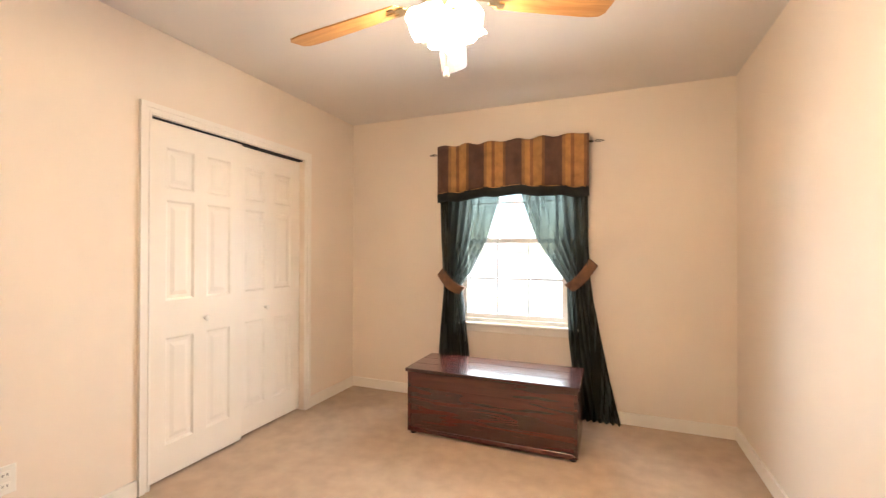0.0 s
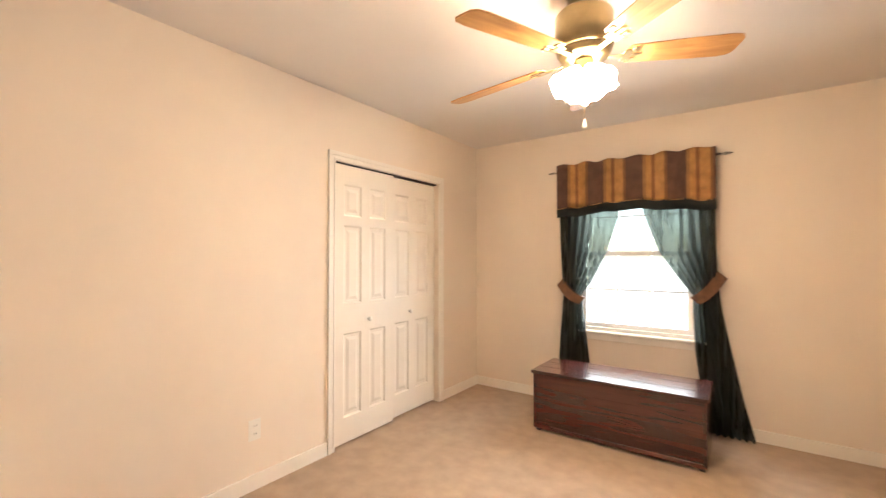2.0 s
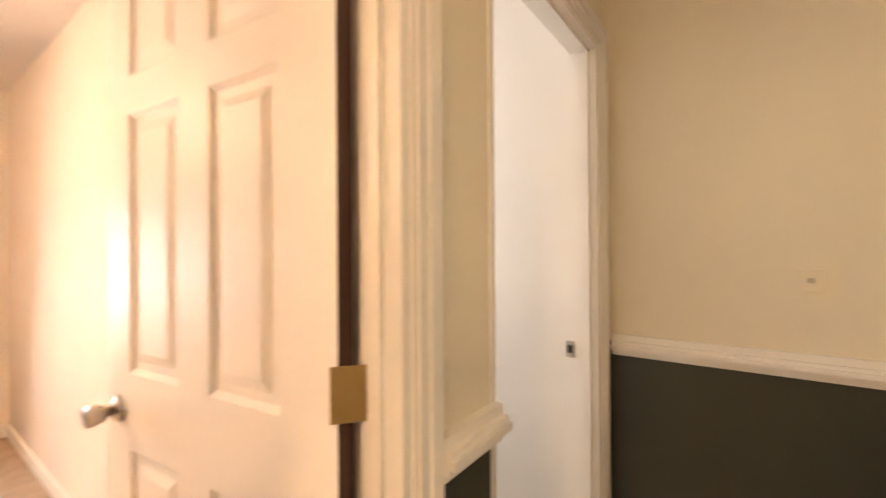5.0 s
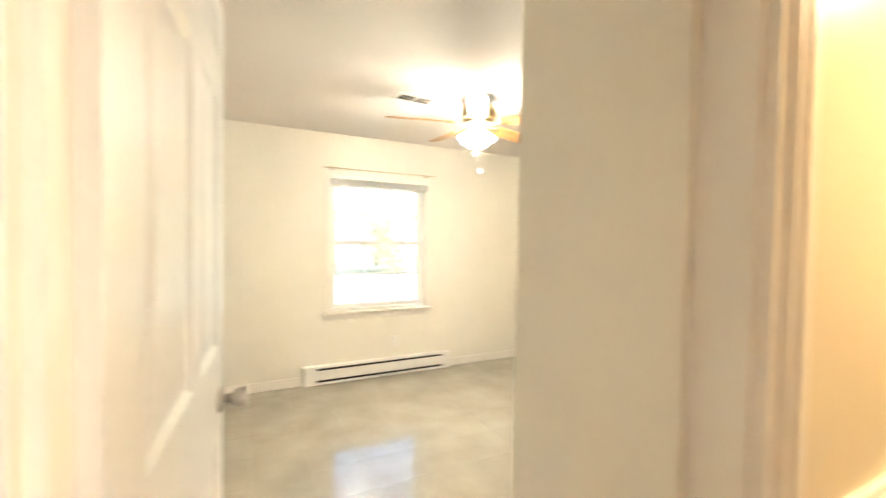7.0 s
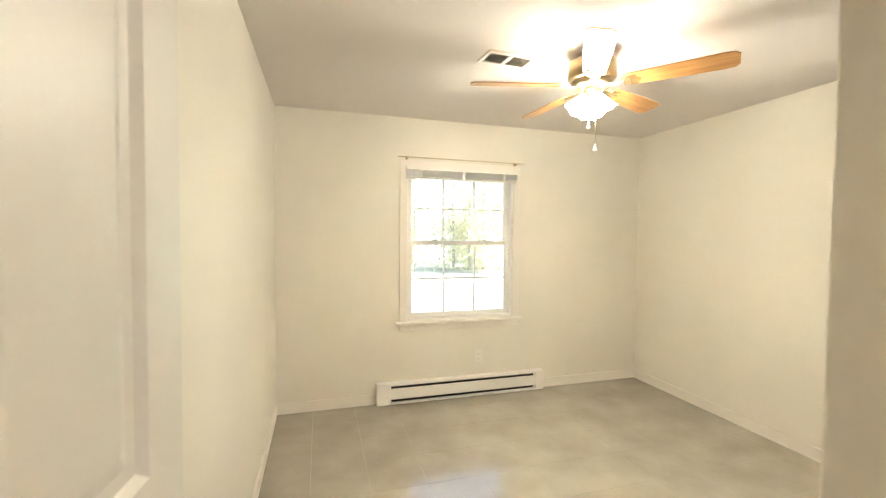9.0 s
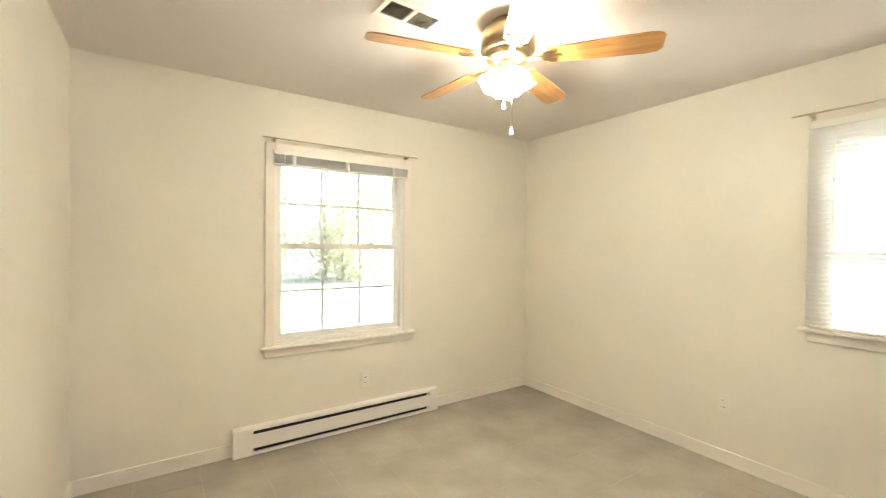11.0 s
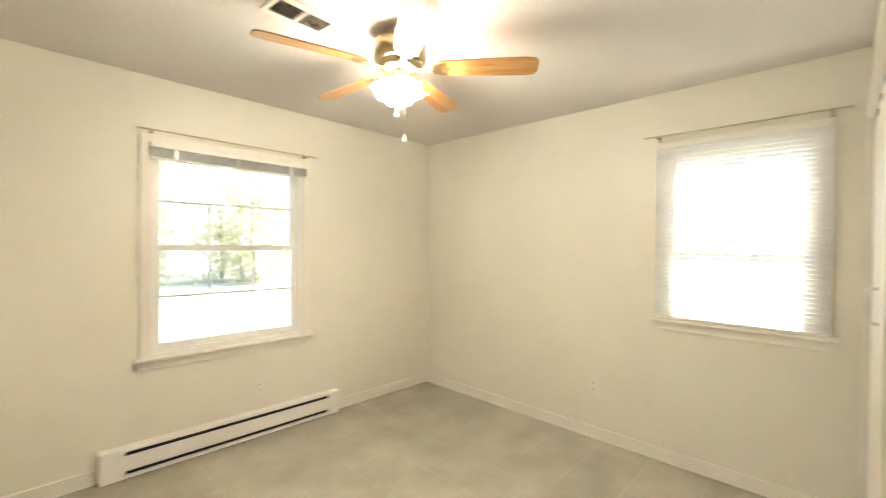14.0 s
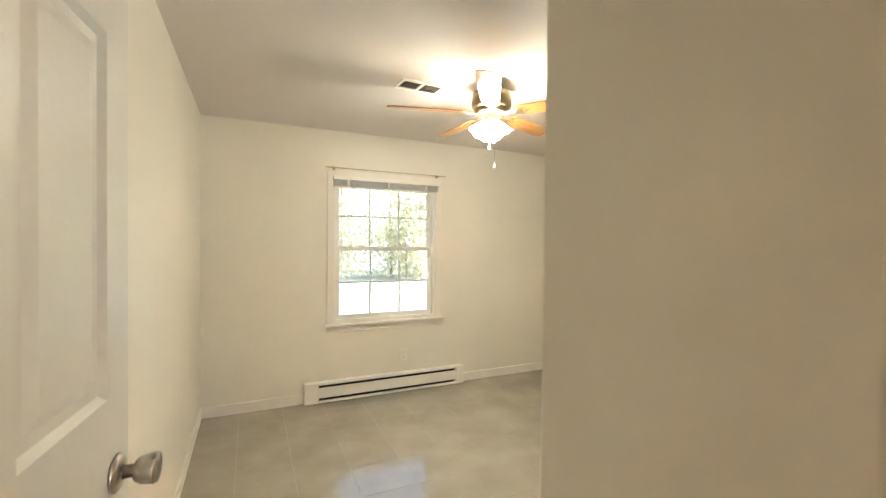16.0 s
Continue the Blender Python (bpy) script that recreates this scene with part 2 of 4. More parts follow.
def part(name, bm, mat, parent, label="", smooth=False):
    ob = mesh_object(name, bm, mat, smooth)
    ob.parent = parent
    if label:
        ob["label"] = label
    return ob


def boxes(*rows, bevel=0.0, m=None):
    bm = bmesh.new()
    for r in rows:
        one = bmesh.new()
        box_into(one, *r)
        if bevel:
            soften(one, bevel)
        if m:
            one.transform(m)
        me = bpy.data.meshes.new("tmp")
        one.to_mesh(me)
        bm.from_mesh(me)
        bpy.data.meshes.remove(me)
        one.free()
    return bm


def lathe(profile, segments=28, m=None):
    """Turns (radius, z) rows round the z axis."""
    bm = bmesh.new()
    rings = []
    for r, z in profile:
        rings.append([bm.verts.new((r * math.cos(a), r * math.sin(a), z)) for a in (2 * math.pi * k / segments for k in range(segments))])
    for a, b in zip(rings, rings[1:]):
        for k in range(segments):
            bm.faces.new((a[k], a[(k + 1) % segments], b[(k + 1) % segments], b[k]))
    bmesh.ops.remove_doubles(bm, verts=bm.verts[:], dist=1e-5)
    if m:
        bm.transform(m)
    return bm


def tube(points, radius, segments=8):
    bm = bmesh.new()
    rings = []
    for k, p in enumerate(points):
        p = Vector(p)
        a, b = Vector(points[max(0, k - 1)]), Vector(points[min(len(points) - 1, k + 1)])
        q = (b - a).to_track_quat("Z", "Y")
        rings.append([bm.verts.new(p + q @ Vector((radius * math.cos(t), radius * math.sin(t), 0))) for t in (2 * math.pi * j / segments for j in range(segments))])
    for a, b in zip(rings, rings[1:]):
        for j in range(segments):
            bm.faces.new((a[j], a[(j + 1) % segments], b[(j + 1) % segments], b[j]))
    bm.faces.new(rings[0][::-1])
    bm.faces.new(rings[-1])
    return bm


def empty(name, m=None):
    ob = new(name)
    ob.empty_display_size = 0.1
    if m:
        ob.matrix_world = m
    return ob


def structure(name, bm, mat, label):
    return tagged(mesh_object(name, bm, mat), label, name.split("_")[0], kind="structure")


def wall(name, axis, face0, face1, a0, a1, mat, label, holes=(), z0=0.0, z1=2.44):
    """A wall along axis ('x' or 'y') from a0 to a1 between two faces, with holes (from, to, bottom, top) cut through."""
    rows = []
    at = a0
    for h0, h1, zb, zt in sorted(holes):
        rows.append((at, h0, z0, z1))
        if zb > z0:
            rows.append((h0, h1, z0, zb))
        if zt < z1:
            rows.append((h0, h1, zt, z1))
        at = h1
    rows.append((at, a1, z0, z1))
    bm = bmesh.new()
    for p, q, b, t in rows:
        if q - p < 1e-6:
            continue
        if axis == "x":
            box_into(bm, p, face0, b, q, face1, t)
        else:
            box_into(bm, face0, p, b, face1, q, t)
    return structure(name, bm, mat, label)


# ---- plan
H = 2.44
AX0, AX1, AY0, AY1 = -2.32, 0.715, -0.312, 3.40
HN, HS, HE = -0.40, -1.255, 1.785
BX0, BX1, BY0, BY1 = -2.80, 0.65, -5.05, -1.375
CLOSET_Y, CLOSET_X = -1.85, -0.226
DA0, DA1, DB0, DB1 = -0.165, 0.631, -0.27, 0.617
HNW, AYW = -0.515, -0.40  # the entry wall west of the door stands deeper into the hall
BATH0, BATH1 = 0.885, 1.68
WA = (-1.26, -0.36, 0.68, 2.02)
W1 = (-1.40, -0.40, 0.70, 2.02)
W2 = (-2.79, -2.04, 0.96, 2.05)
CA = (1.535, 2.725, 0.0, 1.975)

structure("floor_bedroom_carpet", boxes((AX0, AY0 - 0.06, -0.12, AX1, AY1, 0.0)), CARPET, "beige cut-pile carpet floor, slightly worn")
structure("floor_hall", boxes((-3.2, HS - 0.06, -0.12, HE, HN + 0.06, -0.001)), CARPET, "beige carpet floor of the hallway")
structure("floor_bath", boxes((0.85, HN + 0.06, -0.12, 2.0, 1.25, -0.001)), GROUT, "pale floor of the small side room")
structure("floor_tile_bed", boxes((BX0, BY0, -0.12, BX1, HS - 0.06, -0.0012)), GROUT, "pale grout bed under floor tiles")
structure("ceiling_bedroom", boxes((AX0, AY0, H, AX1, AY1, H + 0.1)), CEIL, "white painted flat ceiling")
structure("ceiling_hall", boxes((-3.2, BY1, H, 2.0, AY0, H + 0.1)), CEIL, "white painted hallway ceiling")
structure("ceiling_bath", boxes((AX1 + 0.002, AY0 + 0.002, H, 2.0, 1.35, H + 0.1)), CEIL, "white painted ceiling of side room")
structure("ceiling_tiled_bedroom", boxes((BX0, BY0, H, BX1, BY1, H + 0.1)), CEIL, "white painted flat ceiling")
# carpeted bedroom
wall("wall_north", "x", AY1, AY1 + 0.14, AX0 - 0.1, AX1 + 0.1, WALL_A, "cream painted wall with a curtained window", [WA])
wall("wall_west", "y", AX0 - 0.12, AX0, AYW, AY1, WALL_A, "cream painted wall with a closet opening", [CA])
wall("wall_east", "y", AX1, AX1 + 0.10, AY0, AY1, WALL_A, "plain cream painted wall")
wall("wall_entry_inner", "x", HN + 0.06, AY0, DA0, AX1, WALL_A, "cream painted wall beside the bedroom door", [(DA0, DA1, 0, 2.05)])
wall("wall_entry_inner_west", "x", HNW + 0.06, AYW, AX0, DA0, WALL_A, "cream painted wall beside the bedroom door")
structure("wall_entry_header", boxes((DA0, HNW + 0.004, 2.05, DA1, HN - 0.002, H)), WALL_HALL, "tan painted wall over the bedroom door")
wall("wall_closet_back", "y", AX0 - 0.75, AX0 - 0.69, 1.2, 3.0, WALL_A, "plain closet back wall")
structure("wall_closet_side", boxes((AX0 - 0.69, 1.2, 0, AX0 - 0.12, 1.26, H), (AX0 - 0.69, 2.94, 0, AX0 - 0.12, 3.0, H)), WALL_A, "plain closet side walls")
structure("floor_closet", boxes((AX0 - 0.69, 1.2, -0.12, AX0, 3.0, -0.001)), CARPET, "beige carpet inside the closet")
structure("ceiling_closet", boxes((AX0 - 0.75, 1.2, H, AX0 - 0.002, 3.0, H + 0.1)), CEIL, "white closet ceiling")
# hall, upper tan and lower olive paint on the same wall cores
RAIL = 0.945
for nm, zz0, zz1, mt, lb in (("upper", RAIL, H, WALL_HALL, "tan painted hallway wall above the chair rail"), ("lower", 0.0, RAIL, GREEN, "dark olive painted hallway wall below the chair rail")):
    rows_n = [(DA0, DA1, 0, 2.05), (BATH0, BATH1, 0, 2.03)]
    if nm == "upper":
        cut = [(a, b, RAIL, t) for a, b, z, t in rows_n]
        cut_s = [(DB0, DB1, RAIL, 2.05)]
    else:
        cut = [(a, b, 0, RAIL) for a, b, z, t in rows_n]
        cut_s = [(DB0, DB1, 0, RAIL)]
    wall("wall_hall_north_" + nm, "x", HN, HN + 0.06, DA0, HE, mt, lb, cut, zz0, zz1)
    wall("wall_hall_north_west_" + nm, "x", HNW, HNW + 0.06, -3.2, DA0, mt, lb, (), zz0, zz1)
    wall("wall_hall_south_" + nm, "x", HS - 0.06, HS, -3.2, HE, mt, lb, cut_s, zz0, zz1)
    wall("wall_hall_east_" + nm, "y", HE, HE + 0.1, HS - 0.06, HN + 0.06, mt, lb, (), zz0, zz1)
    wall("wall_hall_west_" + nm, "y", -3.3, -3.2, HS - 0.06, HN + 0.06, mt, lb, (), zz0, zz1)
# small side room behind the second hall doorway
wall("wall_bath_entry", "x", HN + 0.06, AY0, AX1, 2.0, TRIM, "white painted wall inside the side room", [(BATH0, BATH1, 0, 2.03)])
wall("wall_bath_east", "y", 1.695, 1.785, AY0, 1.25, TRIM, "plain white wall of the side room")
wall("wall_bath_west", "y", AX1 + 0.102, AX1 + 0.15, AY0, 1.25, TRIM, "plain white wall of the side room")
# unseen opening added to let the side room lamp in
wall("wall_bath_north", "x", 1.25, 1.35, AX1 + 0.102, 1.785, TRIM, "plain white wall with an added opening for the side room lamp", [(0.95, 1.6, 1.0, 2.1)])
# tiled bedroom
wall("wall_south", "x", BY0 - 0.14, BY0, BX0 - 0.14, BX1 + 0.1, WALL_B, "cream painted wall with a double-hung window", [W1])
wall("wall_tiled_west", "y", BX0 - 0.14, BX0, BY0, BY1, WALL_B, "cream painted wall with a blind-covered window", [W2])
wall("wall_tiled_east", "y", BX1, BX1 + 0.1, BY0, BY1, WALL_B, "plain cream painted wall")
wall("wall_tiled_entry_inner", "x", BY1, HS - 0.06, BX0, BX1, WALL_B, "cream painted wall round the bedroom door", [(DB0, DB1, 0, 2.05)])
wall("wall_closet_front", "x", CLOSET_Y, CLOSET_Y + 0.09, BX0, CLOSET_X, WALL_B, "cream painted closet front wall", [(-2.72, -1.30, 0, 2.06)])
wall("wall_closet_end", "y", CLOSET_X - 0.09, CLOSET_X, CLOSET_Y + 0.09, BY1, WALL_B, "cream painted side wall of the closet")


# ---- trim
def baseboard(name, rows, mat=TRIM, h=0.085):
    bm = bmesh.new()
    for x0, y0, x1, y1, nx, ny in rows:
        for lo, hi, th in ((0.0, h, 0.013),):
            box_into(bm, min(x0, x1) + min(0, nx) * th, min(y0, y1) + min(0, ny) * th, lo, max(x0, x1) + max(0, nx) * th, max(y0, y1) + max(0, ny) * th, hi)
    return structure(name, bm, mat, "white painted wooden baseboard")


baseboard("baseboard_bedroom", [(AX0, AY1, AX1, AY1, 0, -1), (AX0, AYW, AX0, CA[0] - 0.065, 1, 0), (AX0, CA[1] + 0.065, AX0, AY1 - 0.014, 1, 0), (AX1, AY0, AX1, AY1 - 0.014, -1, 0), (AX0 + 0.014, AYW, DA0 - 0.03, AYW, 0, 1)])
baseboard("baseboard_tiled_bedroom", [(BX0, BY0, -1.72, BY0, 0, 1), (-0.14, BY0, BX1, BY0, 0, 1), (BX0, BY0 + 0.014, BX0, CLOSET_Y, 1, 0), (BX1, BY0 + 0.014, BX1, BY1, -1, 0), (-1.22, CLOSET_Y, CLOSET_X, CLOSET_Y, 0, -1), (CLOSET_X, CLOSET_Y, CLOSET_X, BY1, 1, 0)])


def casing(name, axis, face, out, a0, a1, top, mat=TRIM, wdt=0.065, bottom=0.0, legs=(True, True)):
    """Door or window casing on a wall face; out is +1 or -1, the side it stands proud on."""
    bm = bmesh.new()
    steps = ((0.0, 0.008, 0.010), (0.008, 0.016, 0.016), (0.016, wdt * 0.55, 0.012), (wdt * 0.55, wdt, 0.019))
    for s0, s1, th in steps:
        rows = [(a0 - s1, a1 + s1, top + s0, top + s1)]
        if legs[0]:
            rows.append((a0 - s1, a0 - s0, bottom, top + s0))
        if legs[1]:
            rows.append((a1 + s0, a1 + s1, bottom, top + s0))
        for p, q, b, t in rows:
            f0, f1 = sorted((face, face + out * th))
            box_into(bm, *((p, f0, b, q, f1, t) if axis == "x" else (f0, p, b, f1, q, t)))
    return structure(name, bm, mat, "white painted moulded wooden casing")


def jamb(name, axis, f0, f1, a0, a1, top, stop_at, th=0.02, sides=(True, True)):
    """Lining of a doorway with a stop bead."""
    bm = bmesh.new()
    rows = [(a0 - 0.001, a0 + th, 0, top), (a1 - th, a1 + 0.001, 0, top), (a0 + th, a1 - th, top - th, top + 0.001)]
    keep = (*sides, sides[1])
    for (p, q, b, t), on in zip(rows, keep):
        if on:
            box_into(bm, p, f0 - 0.003, b, q, f1 + 0.003, t)
    s0, s1 = stop_at
    stops = ((a0 + th, a0 + th + 0.011, 0, top - th), (a1 - th - 0.011, a1 - th, 0, top - th), (a0 + th, a1 - th, top - th - 0.011, top - th))
    for (p, q, b, t), on in zip(stops, keep):
        if on:
            box_into(bm, p, s0, b, q, s1, t)
    return structure(name, bm, TRIM, "white painted wooden door jamb with stop")


jamb("trim_jamb_carpet_bedroom", "x", HN, AY0, DA0, DA1, 2.05, (-0.365, -0.325), sides=(False, True))
jamb("trim_jamb_carpet_bedroom_west", "x", HNW, AYW, DA0, DA1, 2.05, (-0.500, -0.466), sides=(True, False))
casing("trim_casing_carpet_bedroom_hall", "x", HN, -1, DA0, DA1, 2.05, legs=(False, True))
casing("trim_casing_carpet_bedroom_west", "x", HNW, -1, DA0, DA1, 2.05, wdt=0.038, legs=(True, False))
holes = empty("trim_screw_holes", pose(DA0 + 0.018, HNW - 0.0105, 0))
tagged(holes, "old screw holes in the painted casing", "screw hole", kind="structure")
for z in (1.277, 1.259):
    part("screw_hole", boxes((-0.0045, -0.0012, z - 0.0011, -0.0025, 0.0, z + 0.0011)), EDGE, holes)
jamb("trim_jamb_side_room", "x", HN, AY0, BATH0, BATH1, 2.03, (-0.375, -0.340))
casing("trim_casing_side_room", "x", HN, -1, BATH0, BATH1, 2.03, legs=(False, True))
jamb("trim_jamb_tiled_bedroom", "x", BY1, HS, DB0, DB1, 2.05, (-1.31, -1.275))
casing("trim_casing_tiled_bedroom", "x", HS, 1, DB0, DB1, 2.05)
casing("trim_casing_closet", "y", AX0, 1, CA[0], CA[1], CA[3], wdt=0.06)
casing("trim_casing_tiled_closet", "x", CLOSET_Y, -1, -2.72, -1.30, 2.06)


def chair_rail(name, runs):
    """A stepped moulding along hallway walls: (x0, y0, x1, y1, nx, ny)."""
    bm = bmesh.new()
    for x0, y0, x1, y1, nx, ny in runs:
        for lo, hi, th in ((0.0, 0.014, 0.014), (0.014, 0.026, 0.024), (0.026, 0.042, 0.036), (0.042, 0.054, 0.028), (0.054, 0.076, 0.016)):
            box_into(bm, min(x0, x1) + min(0, nx) * th, min(y0, y1) + min(0, ny) * th, RAIL - 0.05 + lo, max(x0, x1) + max(0, nx) * th, max(y0, y1) + max(0, ny) * th, RAIL - 0.05 + hi)
    return structure(name, bm, TRIM, "white moulded chair rail along the hallway")


chair_rail("trim_chair_rail", [(-3.2, HNW, DA0 - 0.067, HNW, 0, -1), (DA1 + 0.067, HN, BATH0 + 0.018, HN - 0.004, 0, -1), (HE, HS, HE, HN - 0.02, -1, 0), (-3.2, HS, DB0 - 0.067, HS, 0, 1), (DB1 + 0.067, HS, HE - 0.031, HS, 0, 1)])


# ---- doors
def panel_grid(w, h, cols, rows):
    """Rectangles of the panels: cols are (from, to) fractions of the width, rows are heights."""
    return [(a * w, b * w, z0, z1) for a, b in cols for z0, z1 in rows]


SIX_B = ((0.25, 0.92), (1.150, 1.775), (1.86, 1.955))
SIX = ((0.235, 0.80), (0.985, 1.61), (1.70, 1.92))


def door_leaf(parent, name, w, h, th, cols, rows, mat):
    """A panelled leaf in the x-z plane from x = 0 to w: frame members in one mesh, each raised panel its own."""
    bm = bmesh.new()
    xs = [0.0]
    for a, b in cols:
        xs += [a * w, b * w]
    xs.append(w)
    for k in range(0, len(xs), 2):
        box_into(bm, xs[k], 0, 0, xs[k + 1], th, h)
    zs = [0.0]
    for z0, z1 in rows:
        zs += [z0, z1]
    zs.append(h)
    for a, b in cols:
        for k in range(0, len(zs), 2):
            box_into(bm, a * w, 0, zs[k], b * w, th, zs[k + 1])
    leaf = part(name, bm, mat, parent)
    for x0, x1, z0, z1 in panel_grid(w, h, cols, rows):
        pb = bmesh.new()
        for s, y in ((-1, 0.0), (1, th)):
            inn = 0.010
            # sloping moulding from the frame down, flat groove, raised field
            ring = []
            for inset, depth in ((0.0, 0.0), (0.012, inn), (0.030, inn), (0.052, 0.003)):
                yy = y - s * depth
                ring.append([pb.verts.new((px, yy, pz)) for px, pz in ((x0 + inset, z0 + inset), (x1 - inset, z0 + inset), (x1 - inset, z1 - inset), (x0 + inset, z1 - inset))])
            for r0, r1 in zip(ring, ring[1:]):
                for k in range(4):
                    pb.faces.new((r0[k], r0[(k + 1) % 4], r1[(k + 1) % 4], r1[k]))
            pb.faces.new(ring[-1])
        part("panel", pb, mat, leaf)
    return leaf


def knob_into(parent, x, z, side, th, mat):
    """A door knob on a rose; side -1 is the y = 0 face."""
    m = pose(x, 0 if side < 0 else th, z, 90 if side < 0 else -90)
    part("knob_rose", lathe([(0, 0), (0.033, 0), (0.034, 0.004), (0.027, 0.010), (0.014, 0.013), (0, 0.013)], 24, m), mat, parent, smooth=True)
    part("knob", lathe([(0, 0.01), (0.0125, 0.01), (0.0115, 0.028), (0.020, 0.033), (0.0245, 0.042), (0.027, 0.062), (0.0255, 0.066), (0, 0.067)], 24, m), mat, parent, "metal tulip door knob", smooth=True)


def hinge_into(parent, z, mat):
    bm = boxes((-0.034, -0.0025, z - 0.045, 0.034, 0.001, z + 0.045), bevel=0.001)
    for dz in (-0.03, 0.0, 0.03):
        for dx in (-0.022, 0.022):
            box_into(bm, dx - 0.003, -0.0035, z + dz - 0.003, dx + 0.003, -0.002, z + dz + 0.003)
    part("hinge", bm, mat, parent, "worn brass butt hinge")


door_a = empty("door_carpet_bedroom", pose(0.606, -0.298, 0.012, 0, 0, 95.9))
tagged(door_a, "white six-panel door standing open against the wall", "door", kind="structure")
leaf = door_leaf(door_a, "leaf", 0.79, 2.015, 0.035, ((0.176, 0.445), (0.585, 0.86)), SIX, DOOR)
knob_into(leaf, 0.728, 0.892, 1, 0.035, NICKEL)
# dark brown strip over the full height of the leaf's hinge edge
part("hinge_edge", boxes((-0.0015, -0.0002, 0.001, 0.0, 0.0352, 2.014)), EDGE, leaf, "thin dark brown strip along the hinge edge")
hg = empty("door_hinge_set", pose(0.583, -0.321, 0.0, 0, 0, -37))
tagged(hg, "brass butt hinges on the white jamb", "hinge", kind="structure")
for z in (0.22, 1.06, 1.85):
    hinge_into(hg, z, ROD_BRASS)

door_b = empty("door_tiled_bedroom", pose(0.577, -1.37, 0.012, 0, 0, -95.6))
tagged(door_b, "white six-panel door standing open into the tiled bedroom", "door", kind="structure")
leaf = door_leaf(door_b, "leaf", 0.815, 2.015, 0.035, ((0.150, 0.495), (0.588, 0.888)), SIX_B, DOOR_B)
knob_into(leaf, 0.755, 1.008, -1, 0.035, NICKEL)


def strike(name, x, y, z, nx):
    ob = empty(name, pose(x, y, z))
    tagged(ob, "small metal strike plate set in the jamb", "strike plate", kind="structure")
    part("plate", boxes((-0.0015, -0.016, -0.03, 0.0015, 0.016, 0.03), bevel=0.0007), NICKEL, ob)
    part("latch_hole", boxes((nx * 0.001, -0.008, -0.014, nx * 0.0026, 0.008, 0.014)), DARK, ob)


strike("door_strike_side_room", BATH1 - 0.022, -0.30, 0.92, -1)
strike("door_strike_tiled_bedroom", DB0 + 0.022, -1.335, 0.97, 1)
strike("door_strike_carpet_bedroom", DA0 + 0.022, -0.432, 0.925, 1)


# ---- closets
def sliding_door(y0, y1, back, label, knob_at):
    """A six-panel bypass closet door; back is how far its face stands behind the wall's."""
    ob = empty("sliding_closet_door", pose(AX0 - back, y0, 0.015, 0, 0, 90))
    tagged(ob, label, "closet door", "closet doors")
    leaf = door_leaf(ob, "leaf", y1 - y0, 1.945, 0.03, ((0.15, 0.43), (0.57, 0.85)), ((0.175, 0.76), (0.965, 1.52), (1.585, 1.81)), DOOR)
    part("knob", lathe([(0, 0), (0.008, 0), (0.008, 0.012), (0.016, 0.020), (0.017, 0.026), (0.012, 0.032), (0, 0.033)], 18, pose(knob_at - y0, 0, 0.84, 90)), PLASTIC, leaf, "small round white knob", True)
    return ob


sliding_door(CA[0] + 0.003, 2.135, 0.012, "white six-panel sliding closet door, closed in front", 1.862)
sliding_door(2.100, CA[1] - 0.003, 0.046, "white six-panel sliding closet door, closed behind its mate", 2.370)
tr = empty("closet_track", pose(0, 0, 0))
tagged(tr, "dark metal sliding-door track at the closet head", "track")
part("channel", boxes((AX0 - 0.085, CA[0], 1.965, AX0 - 0.020, CA[1], 1.975)), DARK, tr)

for k in range(2):
    x0 = -2.715 + k * 0.708
    ob = empty("tiled_closet_door", pose(x0, CLOSET_Y + 0.008, 0.015))
    tagged(ob, "white flush closet door, closed under its track", "closet door", "tiled bedroom closet doors")
    part("leaf", boxes((0, 0, 0, 0.706, 0.03, 2.0), bevel=0.003), DOOR, ob)
    hx = 0.66
    if k == 0:
        part("handle", tube([(hx, 0.002, 1.12), (hx, -0.022, 1.125), (hx, -0.034, 1.145), (hx, -0.034, 1.235), (hx, -0.022, 1.255), (hx, 0.002, 1.26)], 0.007), PLASTIC, ob, "white bow handle", True)
tr = empty("tiled_closet_track", pose(0, 0, 0))
tagged(tr, "white metal closet track with dark roller brackets", "track")
part("channel", boxes((-2.72, CLOSET_Y + 0.012, 2.025, -1.30, CLOSET_Y + 0.055, 2.06), bevel=0.003), ENAMEL, tr)
for x in (-2.45, -2.2, -1.95, -1.6):
    part("roller_bracket", boxes((x - 0.02, CLOSET_Y + 0.006, 2.012, x + 0.02, CLOSET_Y + 0.012, 2.035), bevel=0.002), DARK, tr)

# things on the closet front wall
ob = empty("round_wall_bell", pose(-0.71, CLOSET_Y, 1.80, 90))
tagged(ob, "small round brass bell on the cream wall", "bell")
part("dome", lathe([(0, 0.03), (0.02, 0.028), (0.038, 0.018), (0.045, 0.004), (0.045, 0.0), (0, 0.0)], 28), BRASS, ob, smooth=True)
part("screw", lathe([(0, 0.036), (0.006, 0.034), (0.006, 0.028), (0, 0.028)], 12), NICKEL, ob)
ob = empty("chime_box", pose(-0.46, CLOSET_Y, 1.63))
tagged(ob, "white door chime box with an open dark underside", "door chime")
part("cover", boxes((-0.13, -0.036, 0.012, 0.13, 0, 0.2), bevel=0.004), PLASTIC, ob)
part("underside", boxes((-0.12, -0.031, 0.002, 0.12, -0.001, 0.012)), DARK, ob)


